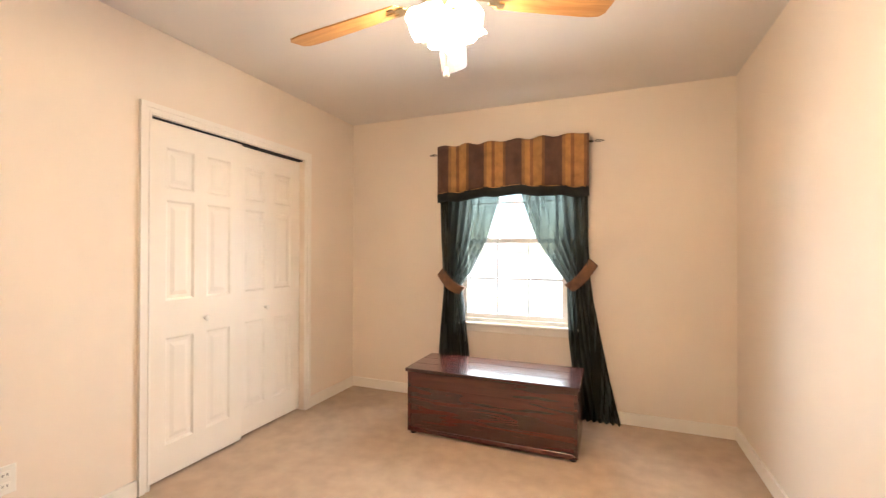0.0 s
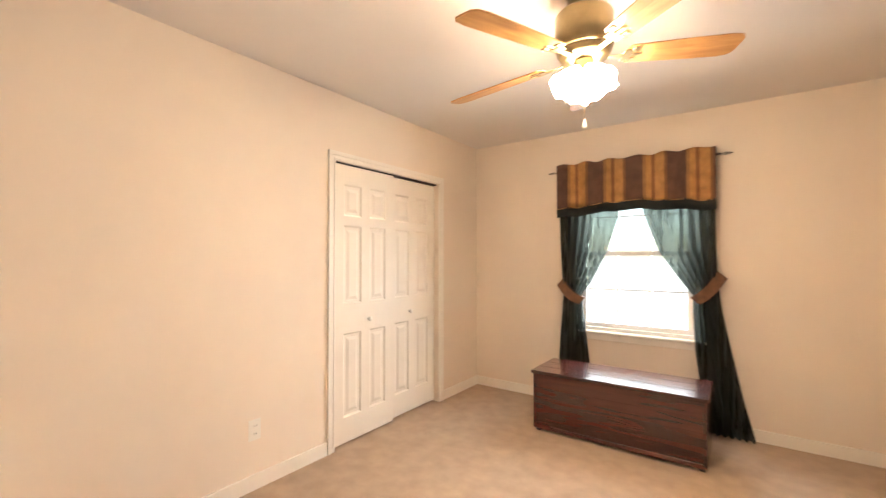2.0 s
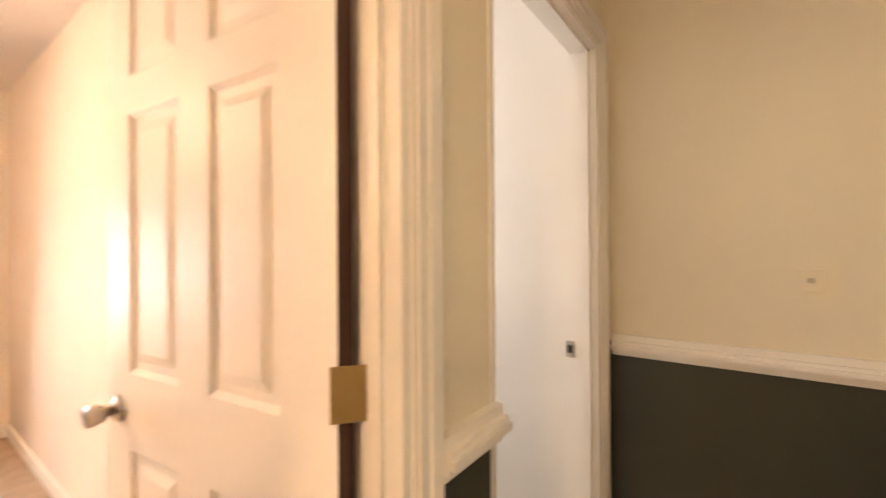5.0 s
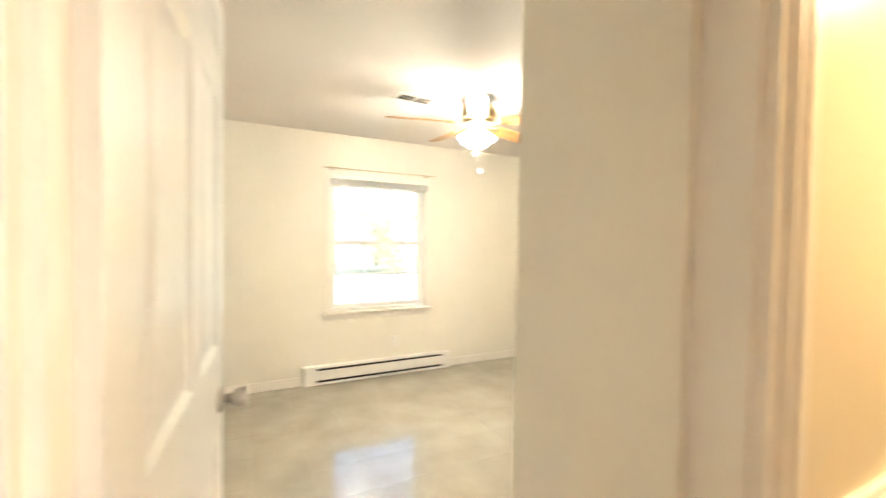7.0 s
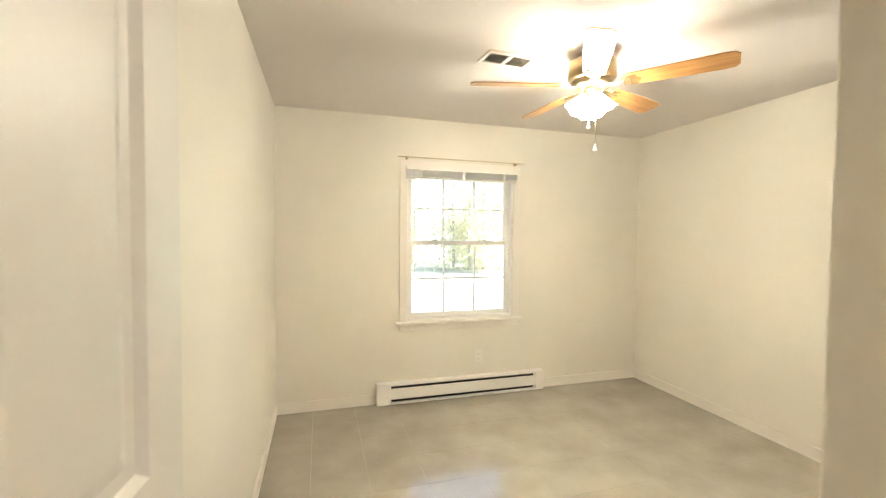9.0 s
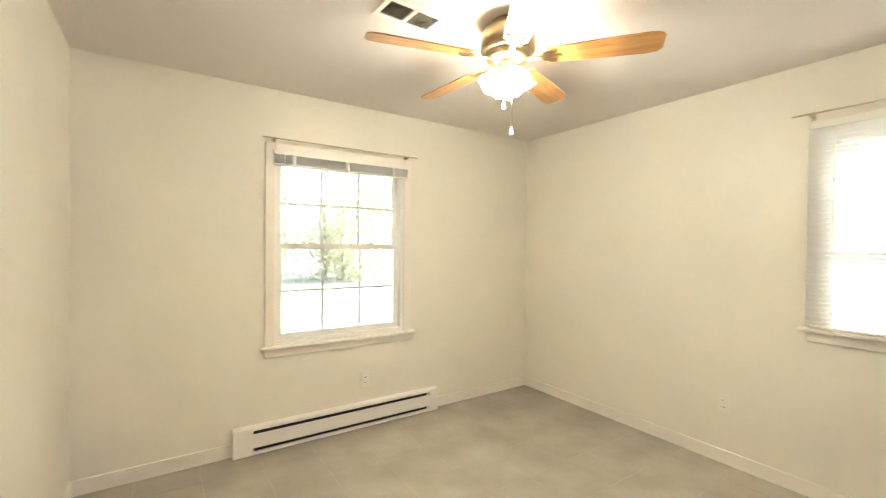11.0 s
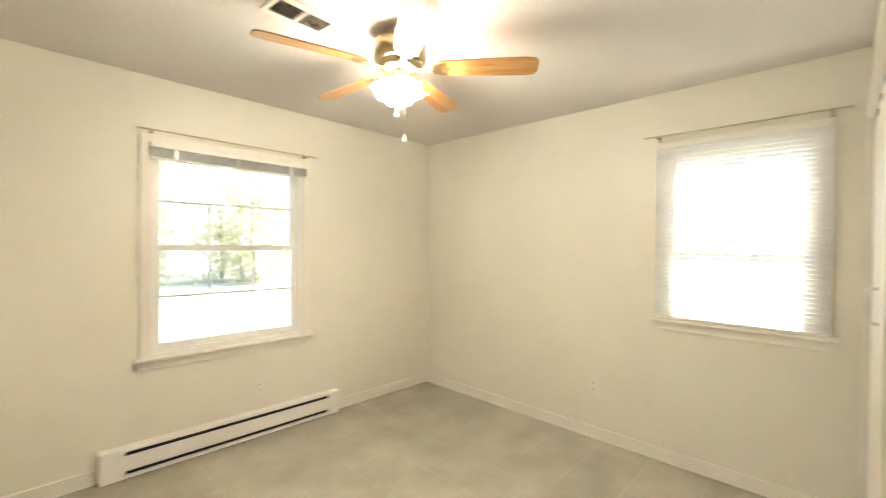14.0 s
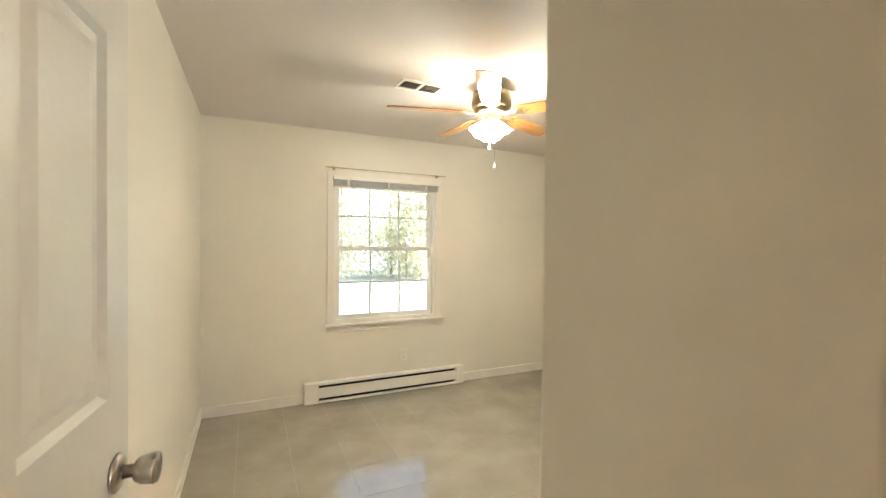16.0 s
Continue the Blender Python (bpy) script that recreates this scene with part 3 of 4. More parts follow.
ob = empty("wall_scuff", pose(-0.81, CLOSET_Y, 1.48))
tagged(ob, "faint grey scuff marks on the cream wall", "scuff")
for dx, tilt in ((-0.02, 4), (0.02, 12), (0.035, -14)):
    part("mark", boxes((-0.002, -0.0006, -0.05, 0.002, 0, 0.05), m=pose(dx, 0, 0, 0, tilt, 0)), SCUFF, ob)


# ---- windows
def sash(parent, x0, x1, z0, z1, y, cols, rows, mat=VINYL):
    """A glazed sash in the x-z plane, y its middle."""
    s = 0.038
    fr = part("sash_frame", boxes((x0, y - 0.016, z0, x0 + s, y + 0.016, z1), (x1 - s, y - 0.016, z0, x1, y + 0.016, z1), (x0 + s, y - 0.016, z0, x1 - s, y + 0.016, z0 + s), (x0 + s, y - 0.016, z1 - s, x1 - s, y + 0.016, z1), bevel=0.002), mat, parent)
    p = part("pane", boxes((x0 + s, y - 0.002, z0 + s, x1 - s, y + 0.002, z1 - s)), GLASS, fr)
    p.visible_shadow = False
    for k in range(1, cols):
        x = x0 + s + (x1 - x0 - 2 * s) * k / cols
        part("muntin", boxes((x - 0.007, y - 0.008, z0 + s, x + 0.007, y + 0.008, z1 - s)), mat, fr)
    for k in range(1, rows):
        z = z0 + s + (z1 - z0 - 2 * s) * k / rows
        part("muntin", boxes((x0 + s, y - 0.0075, z - 0.007, x1 - s, y + 0.0075, z + 0.007)), mat, fr)


def window(name, label, m, w, z0, z1, meet, cols, rows, apron=True):
    """A double-hung window; local x runs along the wall from 0 to w, the room is at y < 0, the wall's face at y = 0."""
    ob = empty(name, m)
    tagged(ob, label, "window", kind="structure")
    d = 0.14
    part("window_frame", boxes((0, 0.004, z0, 0.022, d, z1), (w - 0.022, 0.004, z0, w, d, z1), (0.022, 0.004, z1 - 0.022, w - 0.022, d, z1), (0.022, 0.004, z0, w - 0.022, d, z0 + 0.022)), VINYL, ob)
    sash(ob, 0.022, w - 0.022, meet - 0.018, z1 - 0.022, 0.095, cols, rows)
    sash(ob, 0.022, w - 0.022, z0 + 0.022, meet + 0.020, 0.058, cols, rows)
    for x in (w * 0.27, w * 0.73):
        part("sash_lock", boxes((x - 0.02, 0.03, meet + 0.02, x + 0.02, 0.06, meet + 0.032), bevel=0.003), VINYL, ob)
    cw = 0.06
    part("casing", boxes((-cw, -0.018, z0 - 0.005, 0.004, 0, z1 + cw), (w - 0.004, -0.018, z0 - 0.005, w + cw, 0, z1 + cw), (0.004, -0.018, z1 - 0.004, w - 0.004, 0, z1 + cw), bevel=0.003), TRIM, ob)
    part("window_sill", boxes((-cw - 0.03, -0.055, z0 - 0.028, w + cw + 0.03, 0.012, z0 - 0.005), bevel=0.006), TRIM, ob)
    if apron:
        part("apron", boxes((-cw, -0.016, z0 - 0.085, w + cw, 0, z0 - 0.028), bevel=0.003), TRIM, ob)
    return ob


window("window_1", "white double-hung window behind tied curtains", pose(WA[0], AY1, 0), WA[1] - WA[0], WA[2], WA[3], 1.34, 3, 2)
window("window_2", "white double-hung window with grilles", pose(W1[1], BY0, 0, 0, 0, 180), W1[1] - W1[0], W1[2], W1[3], 1.375, 3, 2)
window("window_3", "white double-hung window behind a closed blind", pose(BX0, W2[0], 0, 0, 0, 90), W2[1] - W2[0], W2[2], W2[3], 1.44, 3, 2)


# ---- blinds and rods
def rod(name, label, m, length, mat, scrolls, radius=0.007):
    ob = empty(name, m)
    tagged(ob, label, "curtain rod")
    part("bar", tube([(0, 0, 0), (length, 0, 0)], radius, 10), mat, ob, smooth=True)
    for x, s in ((0, -1), (length, 1)):
        if scrolls:
            for ph in (0, math.pi):
                pts = [(x + s * (0.008 + 0.05 * k / 12), 0.011 * math.sin(k / 12 * math.pi) * math.cos(ph + k * 0.5), 0.011 * math.sin(k / 12 * math.pi) * math.sin(ph + k * 0.5)) for k in range(13)]
                part("finial", tube(pts, 0.0028, 6), mat, ob, "twisted cage finial", True)
            part("finial_tip", lathe([(0, 0), (0.005, 0.004), (0.004, 0.012), (0, 0.016)], 10, pose(x + s * 0.056, 0, 0, 0, 90 * s, 0)), mat, ob)
    for x in (0.08, length - 0.08):
        part("bracket", boxes((x - 0.006, -0.002, -0.012, x + 0.006, 0.062, 0.004), (x - 0.01, 0.055, -0.03, x + 0.01, 0.062, 0.02), bevel=0.001), mat, ob)
    return ob


rod("curtain_rod", "dark iron curtain rod with twisted finials", pose(-1.435, AY1 - 0.063, 2.072), 1.25, IRON, True)
rod("flat_curtain_rod", "thin brass-coloured curtain rod above the window", pose(-0.315, BY0 + 0.063, 2.098, 0, 0, 180), 1.17, ROD_PALE, False, 0.005)
rod("flat_curtain_rod", "thin brass-coloured curtain rod above the blind", pose(BX0 + 0.063, -2.915, 2.14, 0, 0, 90), 1.0, ROD_PALE, False, 0.005)

bl = empty("raised_blind", pose(-0.40, BY0, 0, 0, 0, 180))
tagged(bl, "white mini blind drawn up at the window head", "blind")
part("head_rail", boxes((-0.015, -0.055, 1.995, 1.015, -0.020, 2.028), bevel=0.003), PLASTIC, bl)
for k in range(12):
    part("slat", boxes((-0.012, -0.052, 1.992 - 0.0045 * k - 0.002, 1.012, -0.024, 1.992 - 0.0045 * k)), SLAT, bl)
part("bottom_rail", boxes((-0.012, -0.050, 1.922, 1.012, -0.026, 1.937), bevel=0.003), PLASTIC, bl)
for x in (0.12, 0.5, 0.88):
    part("ladder_tape", boxes((x - 0.012, -0.056, 1.925, x + 0.012, -0.053, 1.996)), PLASTIC, bl)
part("tilt_wand", tube([(0.055, -0.058, 1.99), (0.058, -0.060, 1.30)], 0.004, 6), PLASTIC, bl, "clear plastic tilt wand")
part("cord", tube([(1.035, -0.03, 2.0), (1.05, -0.03, 1.64)], 0.0015, 5), PLASTIC, bl)
part("cord_tassel", lathe([(0, 0), (0.008, 0.003), (0.005, 0.03), (0, 0.032)], 10, pose(1.05, -0.03, 1.61)), PLASTIC, bl)

bl = empty("lowered_blind", pose(BX0, W2[0], 0, 0, 0, 90))
tagged(bl, "white mini blind lowered over the bright window", "blind")
w2 = W2[1] - W2[0]
part("head_rail", boxes((-0.045, -0.058, 2.055, w2 + 0.045, -0.022, 2.095), bevel=0.003), PLASTIC, bl)
n_slat = 42
slat_bm = boxes((-0.055, -0.0125, -0.0006, w2 + 0.055, 0.0125, 0.0006))
first = None
for k in range(n_slat):
    m = pose(0, -0.040, 2.045 - (2.045 - 0.985) * k / (n_slat - 1), -62)
    if first is None:
        first = part("slat", slat_bm, SLAT, bl)
        first.matrix_local = m
    else:
        o = new("slat", first.data)
        o.parent = bl
        o.matrix_local = m
part("bottom_rail", boxes((-0.04, -0.053, 0.957, w2 + 0.04, -0.027, 0.972), bevel=0.003), PLASTIC, bl)
for x in (0.12, w2 - 0.12):
    part("ladder_cord", tube([(x, -0.053, 2.05), (x, -0.053, 0.97)], 0.001, 5), PLASTIC, bl)
part("tilt_wand", tube([(0.06, -0.064, 2.05), (0.06, -0.066, 1.42)], 0.004, 6), PLASTIC, bl)


# ---- curtains
def cloth_grid(rows, y, folds, depth, nx=72, nz=4):
    """A hanging cloth: rows of (z, x_left, x_right, fold depth factor), folds across the width."""
    bm = bmesh.new()
    grid = []
    for k in range((len(rows) - 1) * nz + 1):
        i, f = min(k // nz, len(rows) - 2), 0.0
        f = k / nz - i
        f = f * f * (3 - 2 * f)
        z, x0, x1, a = (p + (q - p) * f for p, q in zip(rows[i], rows[i + 1]))
        line = []
        for j in range(nx + 1):
            u = j / nx
            wob = math.sin(u * folds * 2 * math.pi + 0.6 * math.sin(z * 2.3)) + 0.35 * math.sin(u * folds * 4.3 * math.pi + 1.3 + z)
            line.append(bm.verts.new((x0 + (x1 - x0) * u, y + depth * a * wob, z)))
        grid.append(line)
    for a, b in zip(grid, grid[1:]):
        for j in range(nx):
            bm.faces.new((a[j], a[j + 1], b[j + 1], b[j]))
    return bm


def thick(ob, t):
    s = ob.modifiers.new("thickness", "SOLIDIFY")
    s.thickness = t
    return ob


YC = AY1 - 0.072
cl = tagged(mesh_object("sheer_curtain_panel", cloth_grid([(2.06, -1.40, -0.86, 0.8), (1.66, -1.40, -0.90, 1), (1.35, -1.395, -1.00, 1), (1.10, -1.385, -1.13, 0.9), (0.98, -1.375, -1.215, 0.6), (0.86, -1.385, -1.20, 0.8), (0.60, -1.41, -1.175, 1), (0.3, -1.43, -1.14, 1), (0.012, -1.45, -1.12, 1)], YC, 7, 0.024), SHEER, True), "dark green sheer curtain tied back beside the window", "curtain", "tied curtains")
cr = tagged(mesh_object("sheer_curtain_panel", cloth_grid([(2.06, -0.76, -0.225, 0.8), (1.66, -0.71, -0.225, 1), (1.35, -0.60, -0.225, 1), (1.15, -0.47, -0.215, 0.9), (1.02, -0.375, -0.205, 0.6), (0.90, -0.375, -0.19, 0.8), (0.60, -0.365, -0.135, 1), (0.3, -0.33, -0.075, 1), (0.012, -0.30, -0.005, 1)], YC, 7, 0.024), SHEER, True), "dark green sheer curtain tied back, hem spread on the carpet", "curtain", "tied curtains")
for c in (cl, cr):
    thick(c, 0.0015)


def tieback(x_in, z_in, x_out, z_out, label):
    bm = bmesh.new()
    n, rings = 14, []
    for k in range(n + 1):
        u = k / n
        x, z = x_in + (x_out - x_in) * u, z_in + (z_out - z_in) * u - 0.03 * math.sin(u * math.pi)
        bulge = 0.040 * math.sin(math.pi * (0.12 + 0.76 * u))
        d = Vector((z_out - z_in, 0, x_in - x_out)).normalized()
        hw = 0.040
        rings.append([bm.verts.new((x + d.x * s * hw, YC + q * bulge, z + d.z * s * hw)) for s, q in ((-1, -1), (1, -1), (1, 1), (-1, 1))])
    for a, b in zip(rings, rings[1:]):
        for j in range(4):
            bm.faces.new((a[j], a[(j + 1) % 4], b[(j + 1) % 4], b[j]))
    bm.faces.new(rings[0])
    bm.faces.new(rings[-1])
    soften(bm, 0.003)
    ob = tagged(mesh_object("curtain_tieback", bm, BAND), label, "tieback", "tiebacks")
    return ob


tieback(-1.205, 0.93, -1.40, 1.09, "brown cloth tieback band round the curtain")
tieback(-0.365, 0.98, -0.185, 1.18, "brown cloth tieback band round the curtain")


def valance():
    bm = bmesh.new()
    nx, zs = 120, (2.128, 2.095, 2.06, 2.0, 1.9, 1.8, 1.735)
    grid = []
    for k, z in enumerate(zs):
        line = []
        for j in range(nx + 1):
            u = j / nx
            x = -1.415 + 1.20 * u
            lift = 0.035 * math.sin(u * math.pi) ** 2 * (k / (len(zs) - 1)) + 0.008 * math.sin(u * 37) * (k == 0) + 0.006 * math.sin(u * 25) * (k > 4)
            yy = YC - 0.040 + (0.012 * math.sin(u * 2 * math.pi * 8) + 0.006 * math.sin(u * 40 + 2)) * (0.5 + 0.5 * k / 6)
            line.append(bm.verts.new((x, yy, z + lift)))
        grid.append(line)
    for a, b in zip(grid, grid[1:]):
        for j in range(nx):
            bm.faces.new((a[j], a[j + 1], b[j + 1], b[j]))
    hem = bmesh.new()
    low = grid[-1]
    lines = []
    for dz, dy in ((0.004, -0.003), (-0.035, -0.005), (-0.075, -0.003)):
        lines.append([hem.verts.new((v.co.x, v.co.y + dy, v.co.z + dz)) for v in low])
    for a, b in zip(lines, lines[1:]):
        for j in range(nx):
            hem.faces.new((a[j], a[j + 1], b[j + 1], b[j]))
    piping = tube([tuple(v.co + Vector((0, -0.005, 0))) for v in low[::3]], 0.003, 5)
    ob = empty("window_valance", pose(0, 0, 0))
    tagged(ob, "gold and brown striped valance with dark hem on the rod", "valance")
    thick(part("striped_cloth", bm, STRIPES, ob, smooth=True), 0.003)
    thick(part("hem", hem, HEM, ob, "black-green hem band", True), 0.003)
    part("piping", piping, BLADE, ob, "thin gold piping")


valance()

# ---- chest
chest = empty("cedar_chest", pose(-1.372, 2.655, 0))
tagged(chest, "dark red-brown cedar blanket chest under the window", "chest")
CW, CD, CH = 1.122, 0.44, 0.43
for z0, z1 in ((0.045, 0.1357), (0.136, 0.2357), (0.236, 0.3257), (0.326, CH)):
    b = boxes((0.018, 0.012, z0, CW - 0.018, 0.030, z1), bevel=0.0006)
    part("front_board", b, CHEST, chest)
for x in (0.0, CW - 0.02):
    for y0, y1 in ((0.03, 0.235), (0.236, CD)):
        part("side_board", boxes((x, y0, 0.03, x + 0.02, y1, CH), bevel=0.0015), CHEST, chest)
part("back_board", boxes((0.018, CD - 0.018, 0.03, CW - 0.018, CD, CH)), CHEST, chest)
for x in (0.0, CW - 0.022):
    part("corner_post", boxes((x, 0.004, 0.022, x + 0.022, 0.030, CH), bevel=0.003), CHEST, chest)
part("base_rail", boxes((0.022, 0.006, 0.02, CW - 0.022, 0.03, 0.05), bevel=0.003), CHEST, chest)
part("bottom", boxes((0.02, 0.03, 0.03, CW - 0.02, CD - 0.018, 0.05)), CHEST, chest)
for k in range(3):
    y0 = -0.012 + k * (CD + 0.024) / 3
    part("lid_board", boxes((-0.012, y0, CH + 0.001, CW + 0.012, y0 + (CD + 0.024) / 3 - 0.0008, CH + 0.024), bevel=0.003), CHEST, chest)
for x in (0.03, CW - 0.03):
    for y in (0.04, CD - 0.04):
        part("foot", lathe([(0, 0), (0.02, 0), (0.022, 0.01), (0.018, 0.032), (0, 0.032)], 14, pose(x, y, 0)), DARK, chest)


# ---- ceiling fans
def fan(label, x, y, turn, glow_mat, chain_z, blade_z, chain_off, short_off, lean=0.0, bulk=1.0, neck=False):
    ob = empty("ceiling_fan", pose(x, y, H))
    tagged(ob, label, "ceiling fan", "ceiling fans")
    dz = blade_z - H
    part("canopy", lathe([(0, 0), (0.075, 0), (0.078, -0.012), (0.06, -0.035), (0, -0.035)], 32), BRASS, ob, smooth=True)
    top = [(0, -0.03), (0.066, -0.032), (0.068, -0.088), (0.108, -0.100), (0.119, -0.115), (0.119, dz + 0.035)] if neck else [(0, -0.03), (0.05, -0.032), (0.118, -0.045), (0.128, -0.06), (0.128, dz + 0.035)]
    part("motor_housing", lathe(top + [(0.112, dz + 0.02), (0, dz + 0.02)], 40), BRASS, ob, "antique brass motor housing", True)
    ring = lathe([(0.06, dz + 0.022), (0.112, dz + 0.016), (0.095, dz - 0.012), (0.045, dz - 0.022), (0, dz - 0.022)], 40)
    part("vent_plate", ring, BRASS, ob, smooth=True)
    for k in range(20):
        a = 360 / 20 * k
        part("vent_slot", boxes((0.062, -0.004, -0.003, 0.088, 0.004, 0.003), m=pose(0, 0, dz - 0.0015, 0, 0, a) @ pose(0, 0, 0, 0, -22, 0)), DARK, ob)
    for k in range(5):
        a = turn + 72 * k
        m = pose(0, 0, dz, lean * 0.6, -lean, 0) @ pose(0, 0, 0, 0, 0, a)
        bm = bmesh.new()
        outline = [(0.19, -0.052), (0.30, -0.058), (0.46, -0.064), (0.60, -0.067), (0.645, -0.060), (0.662, -0.040), (0.662, 0.040), (0.645, 0.060), (0.60, 0.067), (0.46, 0.064), (0.30, 0.058), (0.19, 0.052), (0.175, 0.03), (0.175, -0.03)]
        lo = [bm.verts.new((px, py, -0.003)) for px, py in outline]
        hi = [bm.verts.new((px, py, 0.003)) for px, py in outline]
        bm.faces.new(lo[::-1])
        bm.faces.new(hi)
        for j in range(len(outline)):
            q = (j + 1) % len(outline)
            bm.faces.new((lo[j], lo[q], hi[q], hi[j]))
        bl = part("blade", bm, BLADE, ob)
        bl.matrix_local = m @ pose(0, 0, -0.004, -12)
        irn = boxes((0.085, -0.012, -0.012, 0.17, 0.012, -0.006), (0.16, -0.032, -0.010, 0.20, 0.032, -0.0045), (0.195, -0.045, -0.009, 0.225, -0.02, -0.0045), (0.195, 0.02, -0.009, 0.225, 0.045, -0.0045), (0.2, -0.008, -0.009, 0.245, 0.008, -0.0045), bevel=0.002)
        bi = part("blade_iron", irn, BRASS, bl, "scrolled brass blade bracket")
    part("light_neck", lathe([(0, dz - 0.02), (0.042, dz - 0.024), (0.040, dz - 0.055), (0.052, dz - 0.062), (0.050, dz - 0.08), (0, dz - 0.085)], 28), BRASS, ob, smooth=True)
    for k in range(4):
        a = turn + 20 + 90 * k
        prof = [(0.0, 0.0), (0.022, 0.0), (0.032, -0.018), (0.047, -0.045), (0.052, -0.068), (0.060, -0.088), (0.066, -0.096)]
        bm = lathe(prof, 24)
        for v in bm.verts:
            if v.co.z < -0.06:
                v.co.z += 0.006 * math.cos(6 * math.atan2(v.co.y, v.co.x))
        sh = part("lamp_shade", bm, glow_mat, ob, "lit frosted glass tulip shade", True)
        sh.matrix_local = pose(0, 0, dz - 0.068, 0, 0, a) @ pose(0.028, 0, 0.006, 0, -36, 0) @ Matrix.Scale(bulk, 4)
    for k, (ox, oy, zz) in enumerate((chain_off + (chain_z,), short_off)):
        part("pull_chain", tube([(ox, oy, dz - 0.07), (ox, oy, zz - H + 0.035)], 0.0016, 5), BRASS, ob)
        part("chain_knob", lathe([(0, 0.036), (0.004, 0.034), (0.006, 0.02), (0.010, 0.006), (0.009, 0.0), (0, 0.0)], 12, pose(ox, oy, zz - H)), PLASTIC, ob)
    return ob


fan("five-blade oak and brass ceiling fan, lamps lit", -0.60, 1.43, 36, GLOW_A, 1.837, 2.160, (0.02, -0.06), (-0.04, -0.095, 1.94), 4.5, 1.12, True)
fan("five-blade oak and brass ceiling fan, lamps lit", -1.11, -3.51, 57, GLOW_B, 1.919, 2.272, (-0.025, 0.005), (-0.005, -0.03, 2.045))

ob = empty("hall_ceiling_light", pose(-1.35, -1.03, H))
tagged(ob, "round flush hallway ceiling light, lit", "ceiling light")
part("rim", lathe([(0, 0), (0.14, 0), (0.14, -0.02), (0.125, -0.025), (0, -0.025)], 32), BRASS, ob, smooth=True)
part("bowl", lathe([(0.124, -0.026), (0.115, -0.055), (0.08, -0.085), (0.0, -0.1)], 32), GLOW_H, ob, smooth=True)


# ---- small fixtures
def outlet(m, label="white duplex wall outlet"):
    ob = empty("wall_outlet", m)
    tagged(ob, label, "outlet", "wall outlets")
    part("plate", boxes((-0.036, -0.006, -0.058, 0.036, 0, 0.058), bevel=0.002), PLASTIC, ob)
    for z in (-0.022, 0.022):
        rc = part("receptacle", boxes((-0.016, -0.009, z - 0.014, 0.016, -0.006, z + 0.014), bevel=0.002), PLASTIC, ob)
        part("slot", boxes((-0.008, -0.0096, z - 0.004, -0.005, -0.0088, z + 0.006), (0.005, -0.0096, z - 0.004, 0.008, -0.0088, z + 0.006)), DARK, rc)
    return ob


outlet(pose(AX0, 0.97, 0.335, 0, 0, 90), "white duplex outlet on the cream wall")
outlet(pose(-1.075, BY0, 0.345, 0, 0, 180), "white duplex outlet above the heater")
outlet(pose(BX0, -3.26, 0.385, 0, 0, 90), "white duplex outlet on the cream wall")
ob = empty("light_switch", pose(HE, -0.985, 1.19, 0, 0, -90))
tagged(ob, "small cream thermostat cover on the hallway wall", "wall control")
part("plate", boxes((-0.03, -0.005, -0.035, 0.03, 0, 0.035), bevel=0.002), WALL_HALL, ob)
part("knob", boxes((-0.009, -0.010, -0.008, 0.009, -0.005, 0.008), bevel=0.002), BARK, ob)

heat = empty("baseboard_heater", pose(-0.145, BY0, 0, 0, 0, 180))
heat.scale = (1, 1, 1.08)
tagged(heat, "white electric baseboard heater along the wall", "heater")
HL = 1.565
part("back_panel", boxes((0, -0.012, 0.006, HL, 0, 0.168)), ENAMEL, heat)
part("front_panel", boxes((0.003, -0.068, 0.046, HL - 0.003, -0.060, 0.130), bevel=0.002), ENAMEL, heat)
part("top_hood", boxes((0.0, -0.062, 0.160, HL, -0.002, 0.170), (0.0, -0.066, 0.150, HL, -0.058, 0.164), bevel=0.002), ENAMEL, heat)
part("lower_lip", boxes((0.0, -0.066, 0.004, HL, -0.012, 0.018), bevel=0.002), ENAMEL, heat)
part("element", boxes((0.13, -0.050, 0.022, HL - 0.1, -0.014, 0.155)), DARK, heat, "dark heating element behind slots")
for x0, x1 in ((0.0, 0.115), (HL - 0.085, HL)):
    part("end_cap", boxes((x0, -0.0695, 0.004, x1, -0.012, 0.1715), bevel=0.003), ENAMEL, heat)

vent = empty("ceiling_vent", pose(-0.70, -3.715, H, 0, 0, 3))
tagged(vent, "white two-way ceiling air register with dark louvres", "vent")
part("frame", boxes((-0.15, -0.085, -0.008, 0.15, -0.055, 0), (-0.15, 0.055, -0.008, 0.15, 0.085, 0), (-0.15, -0.055, -0.008, -0.125, 0.055, 0), (0.125, -0.055, -0.008, 0.15, 0.055, 0), (-0.012, -0.055, -0.008, 0.012, 0.055, 0), bevel=0.002), ENAMEL, vent)
part("backing", boxes((-0.125, -0.055, -0.0015, 0.125, 0.055, -0.0005)), DARK, vent)
for s, tilt in ((-1, 35), (1, -35)):
    for k in range(9):
        part("slat", boxes((-0.0012, -0.055, -0.006, 0.0012, 0.055, 0.002), m=pose(s * (0.018 + 0.012 * k), 0, -0.004, 0, tilt, 0)), NICKEL, vent)

# ---- outside
structure("ground", boxes((-400, -400, -1.2, 400, 400, -0.7)), GRASS, "pale grassy ground round the house")


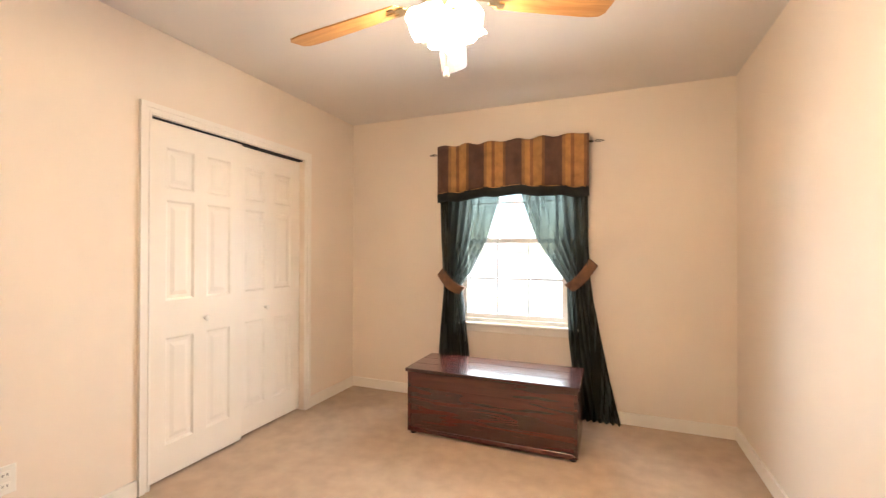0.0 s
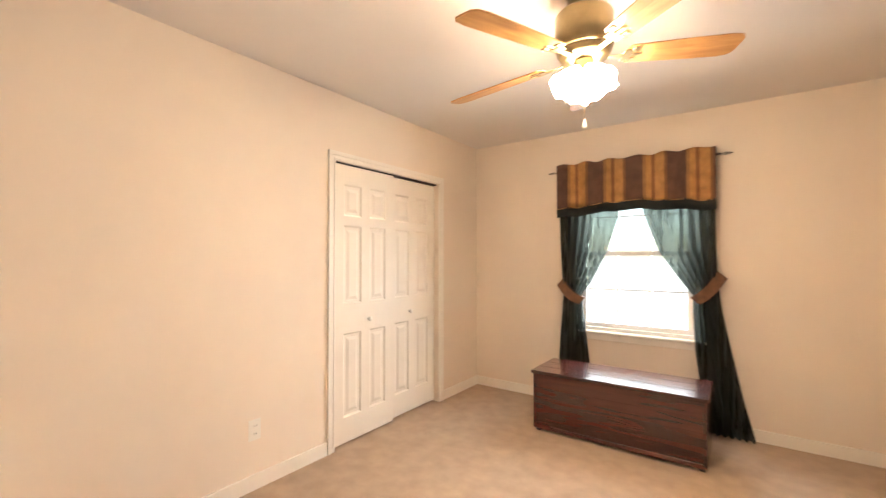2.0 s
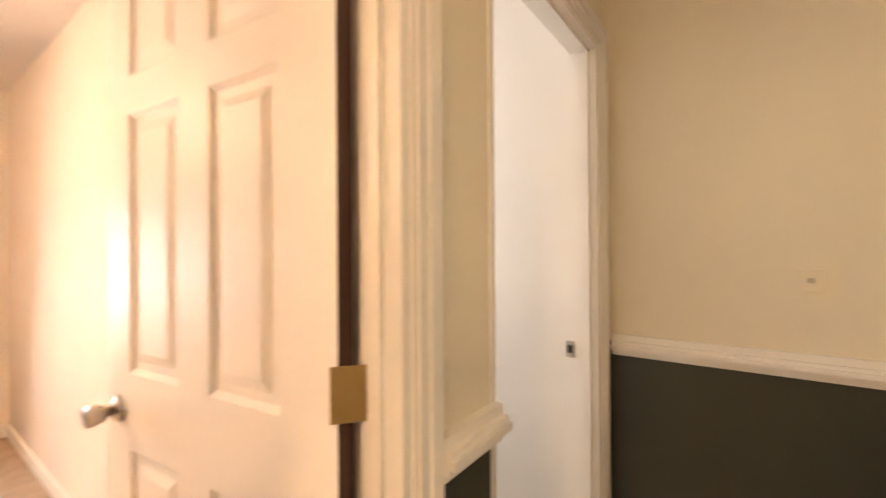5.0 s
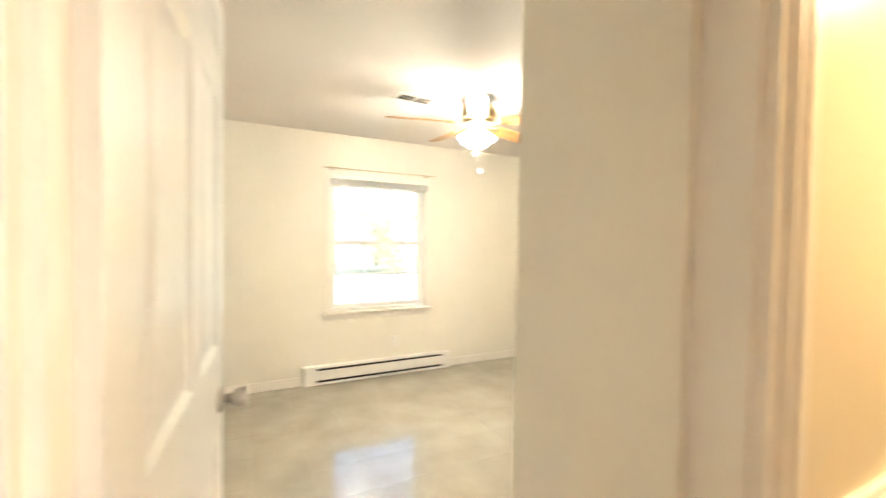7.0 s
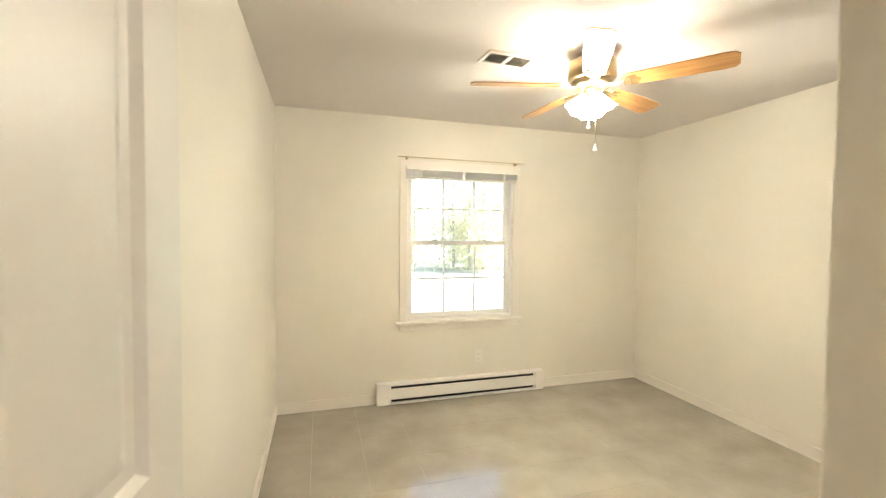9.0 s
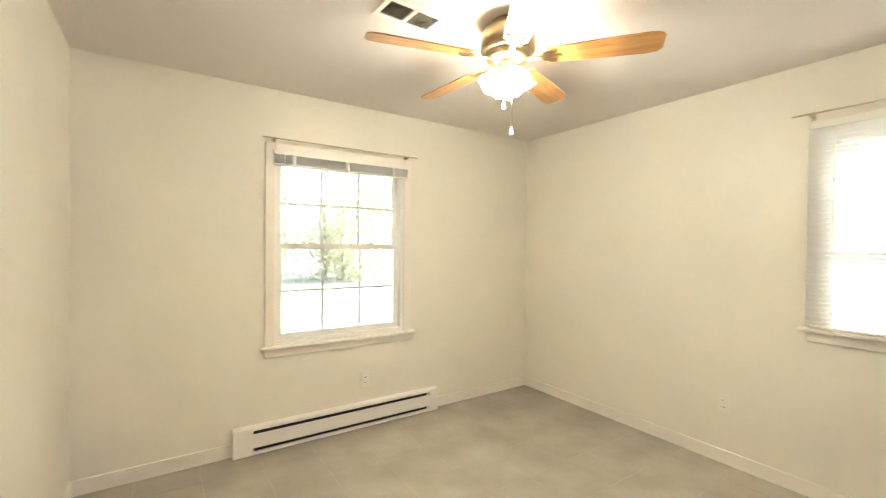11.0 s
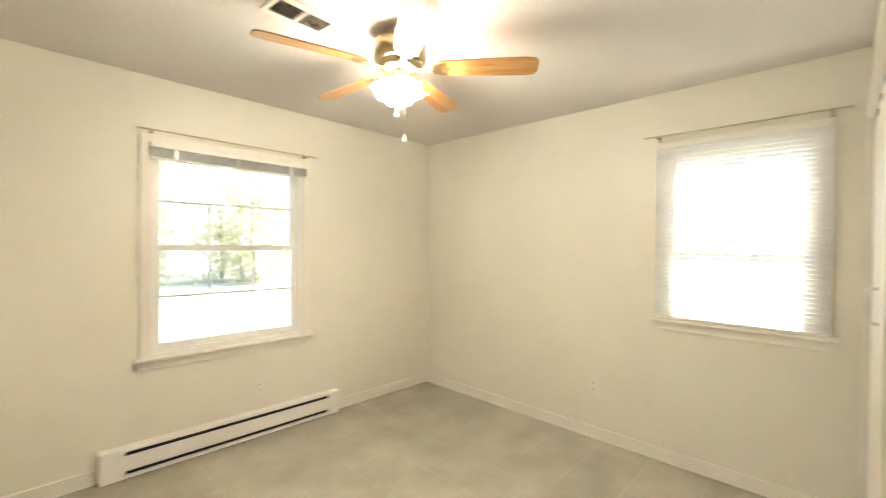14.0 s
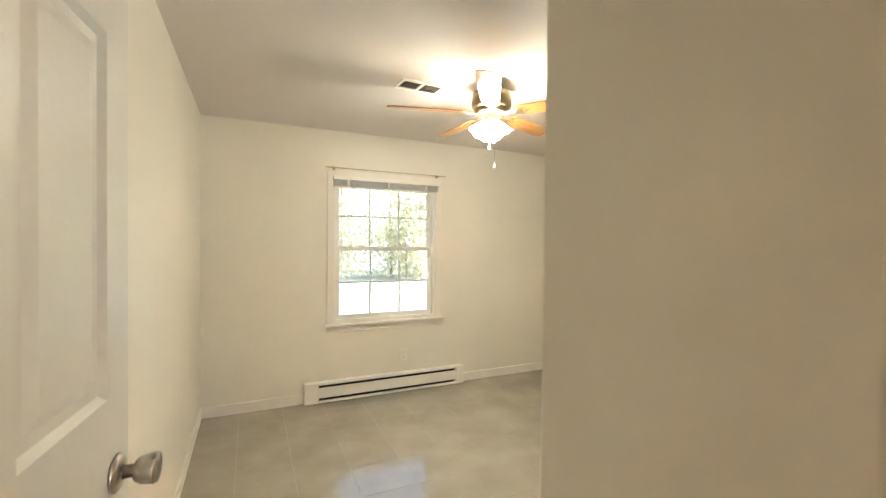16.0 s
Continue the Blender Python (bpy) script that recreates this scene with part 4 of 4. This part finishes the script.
def tree(x, y, height, spread, leaf, seed, label):
    rnd = random.Random(seed)
    ob = empty("tree", pose(x, y, -0.75))
    tagged(ob, label, "tree", "trees beyond the window")
    trunk = bmesh.new()
    limbs = [[(0, 0, 0, 0.10), (0.1, 0.05, height * 0.35, 0.08), (0.05, 0.15, height * 0.7, 0.07), (0.1, 0.1, height * 0.95, 0.02)]]
    tips = [(0.05, 0.1, height * 0.75)]
    for k in range(9):
        a, z = rnd.uniform(0, 6.28), height * rnd.uniform(0.12, 0.8)
        r = spread * rnd.uniform(0.5, 1.0)
        tip = (r * math.cos(a), r * math.sin(a), z + height * 0.15)
        limbs.append([(0.08, 0.1, z, 0.05), (tip[0] * 0.5, tip[1] * 0.5, z + height * 0.05, 0.035), (*tip, 0.012)])
        tips.append(tip)
    for k in range(5):
        a, r = rnd.uniform(0, 6.28), spread * rnd.uniform(0.3, 1.1)
        tips.append((r * math.cos(a), r * math.sin(a), height * rnd.uniform(0.08, 0.3)))
    for limb in limbs:
        prev = None
        for px, py, pz, rr in limb:
            cur = [trunk.verts.new((px + rr * math.cos(t), py + rr * math.sin(t), pz)) for t in (k * math.pi / 3 for k in range(6))]
            if prev:
                for j in range(6):
                    trunk.faces.new((prev[j], prev[(j + 1) % 6], cur[(j + 1) % 6], cur[j]))
            prev = cur
    part("trunk", trunk, BARK, ob)
    crown = bmesh.new()
    for k in range(3000):
        t = rnd.choice(tips)
        p = Vector((rnd.gauss(t[0], spread * 0.28), rnd.gauss(t[1], spread * 0.28), rnd.gauss(t[2], height * 0.10)))
        q = Euler((rnd.uniform(0, 6), rnd.uniform(0, 6), rnd.uniform(0, 6))).to_matrix()
        s = rnd.uniform(0.06, 0.16)
        crown.faces.new([crown.verts.new(p + q @ Vector(c) * s) for c in ((-1, 0, 0), (0, -0.6, 0.1), (1, 0, 0), (0, 0.6, 0.1))])
    part("crown", crown, leaf, ob)


rnd = random.Random(5)
for k in range(26):
    tx = -16 + 30 * (k + 0.5) / 26 + rnd.uniform(-0.5, 0.5)
    ty = -24 - rnd.uniform(0, 9)
    tree(tx, ty, rnd.uniform(6, 11), rnd.uniform(1.4, 2.3), LEAF if k % 4 else LEAF_G, k, "yellowing autumn tree in the yard" if k % 4 else "dark green tree in the yard")

# ---- floor tiles, one by one
PITCH = 0.33
tile_mesh = {}
floor_tiles = bpy.data.objects["floor_tile_bed"]
x_first, y_first = 0.035 - 9 * PITCH, BY0 - 0.1
for i in range(12):
    for j in range(12):
        x0, x1 = max(BX0, x_first + i * PITCH), min(BX1, x_first + (i + 1) * PITCH)
        y0, y1 = max(BY0, y_first + j * PITCH), min(HS - 0.06, y_first + (j + 1) * PITCH)
        if x1 - x0 < 0.02 or y1 - y0 < 0.02:
            continue
        key = (round(x1 - x0, 3), round(y1 - y0, 3))
        if key not in tile_mesh:
            bm = boxes((-key[0] / 2 + 0.001, -key[1] / 2 + 0.001, -0.004, key[0] / 2 - 0.001, key[1] / 2 - 0.001, 0.0), bevel=0.0006)
            me = bpy.data.meshes.new("tile")
            bm.to_mesh(me)
            bm.free()
            me.materials.append(TILE)
            tile_mesh[key] = me
        o = new("tile", tile_mesh[key])
        o.parent = floor_tiles
        o.location = ((x0 + x1) / 2, (y0 + y1) / 2, 0.0)
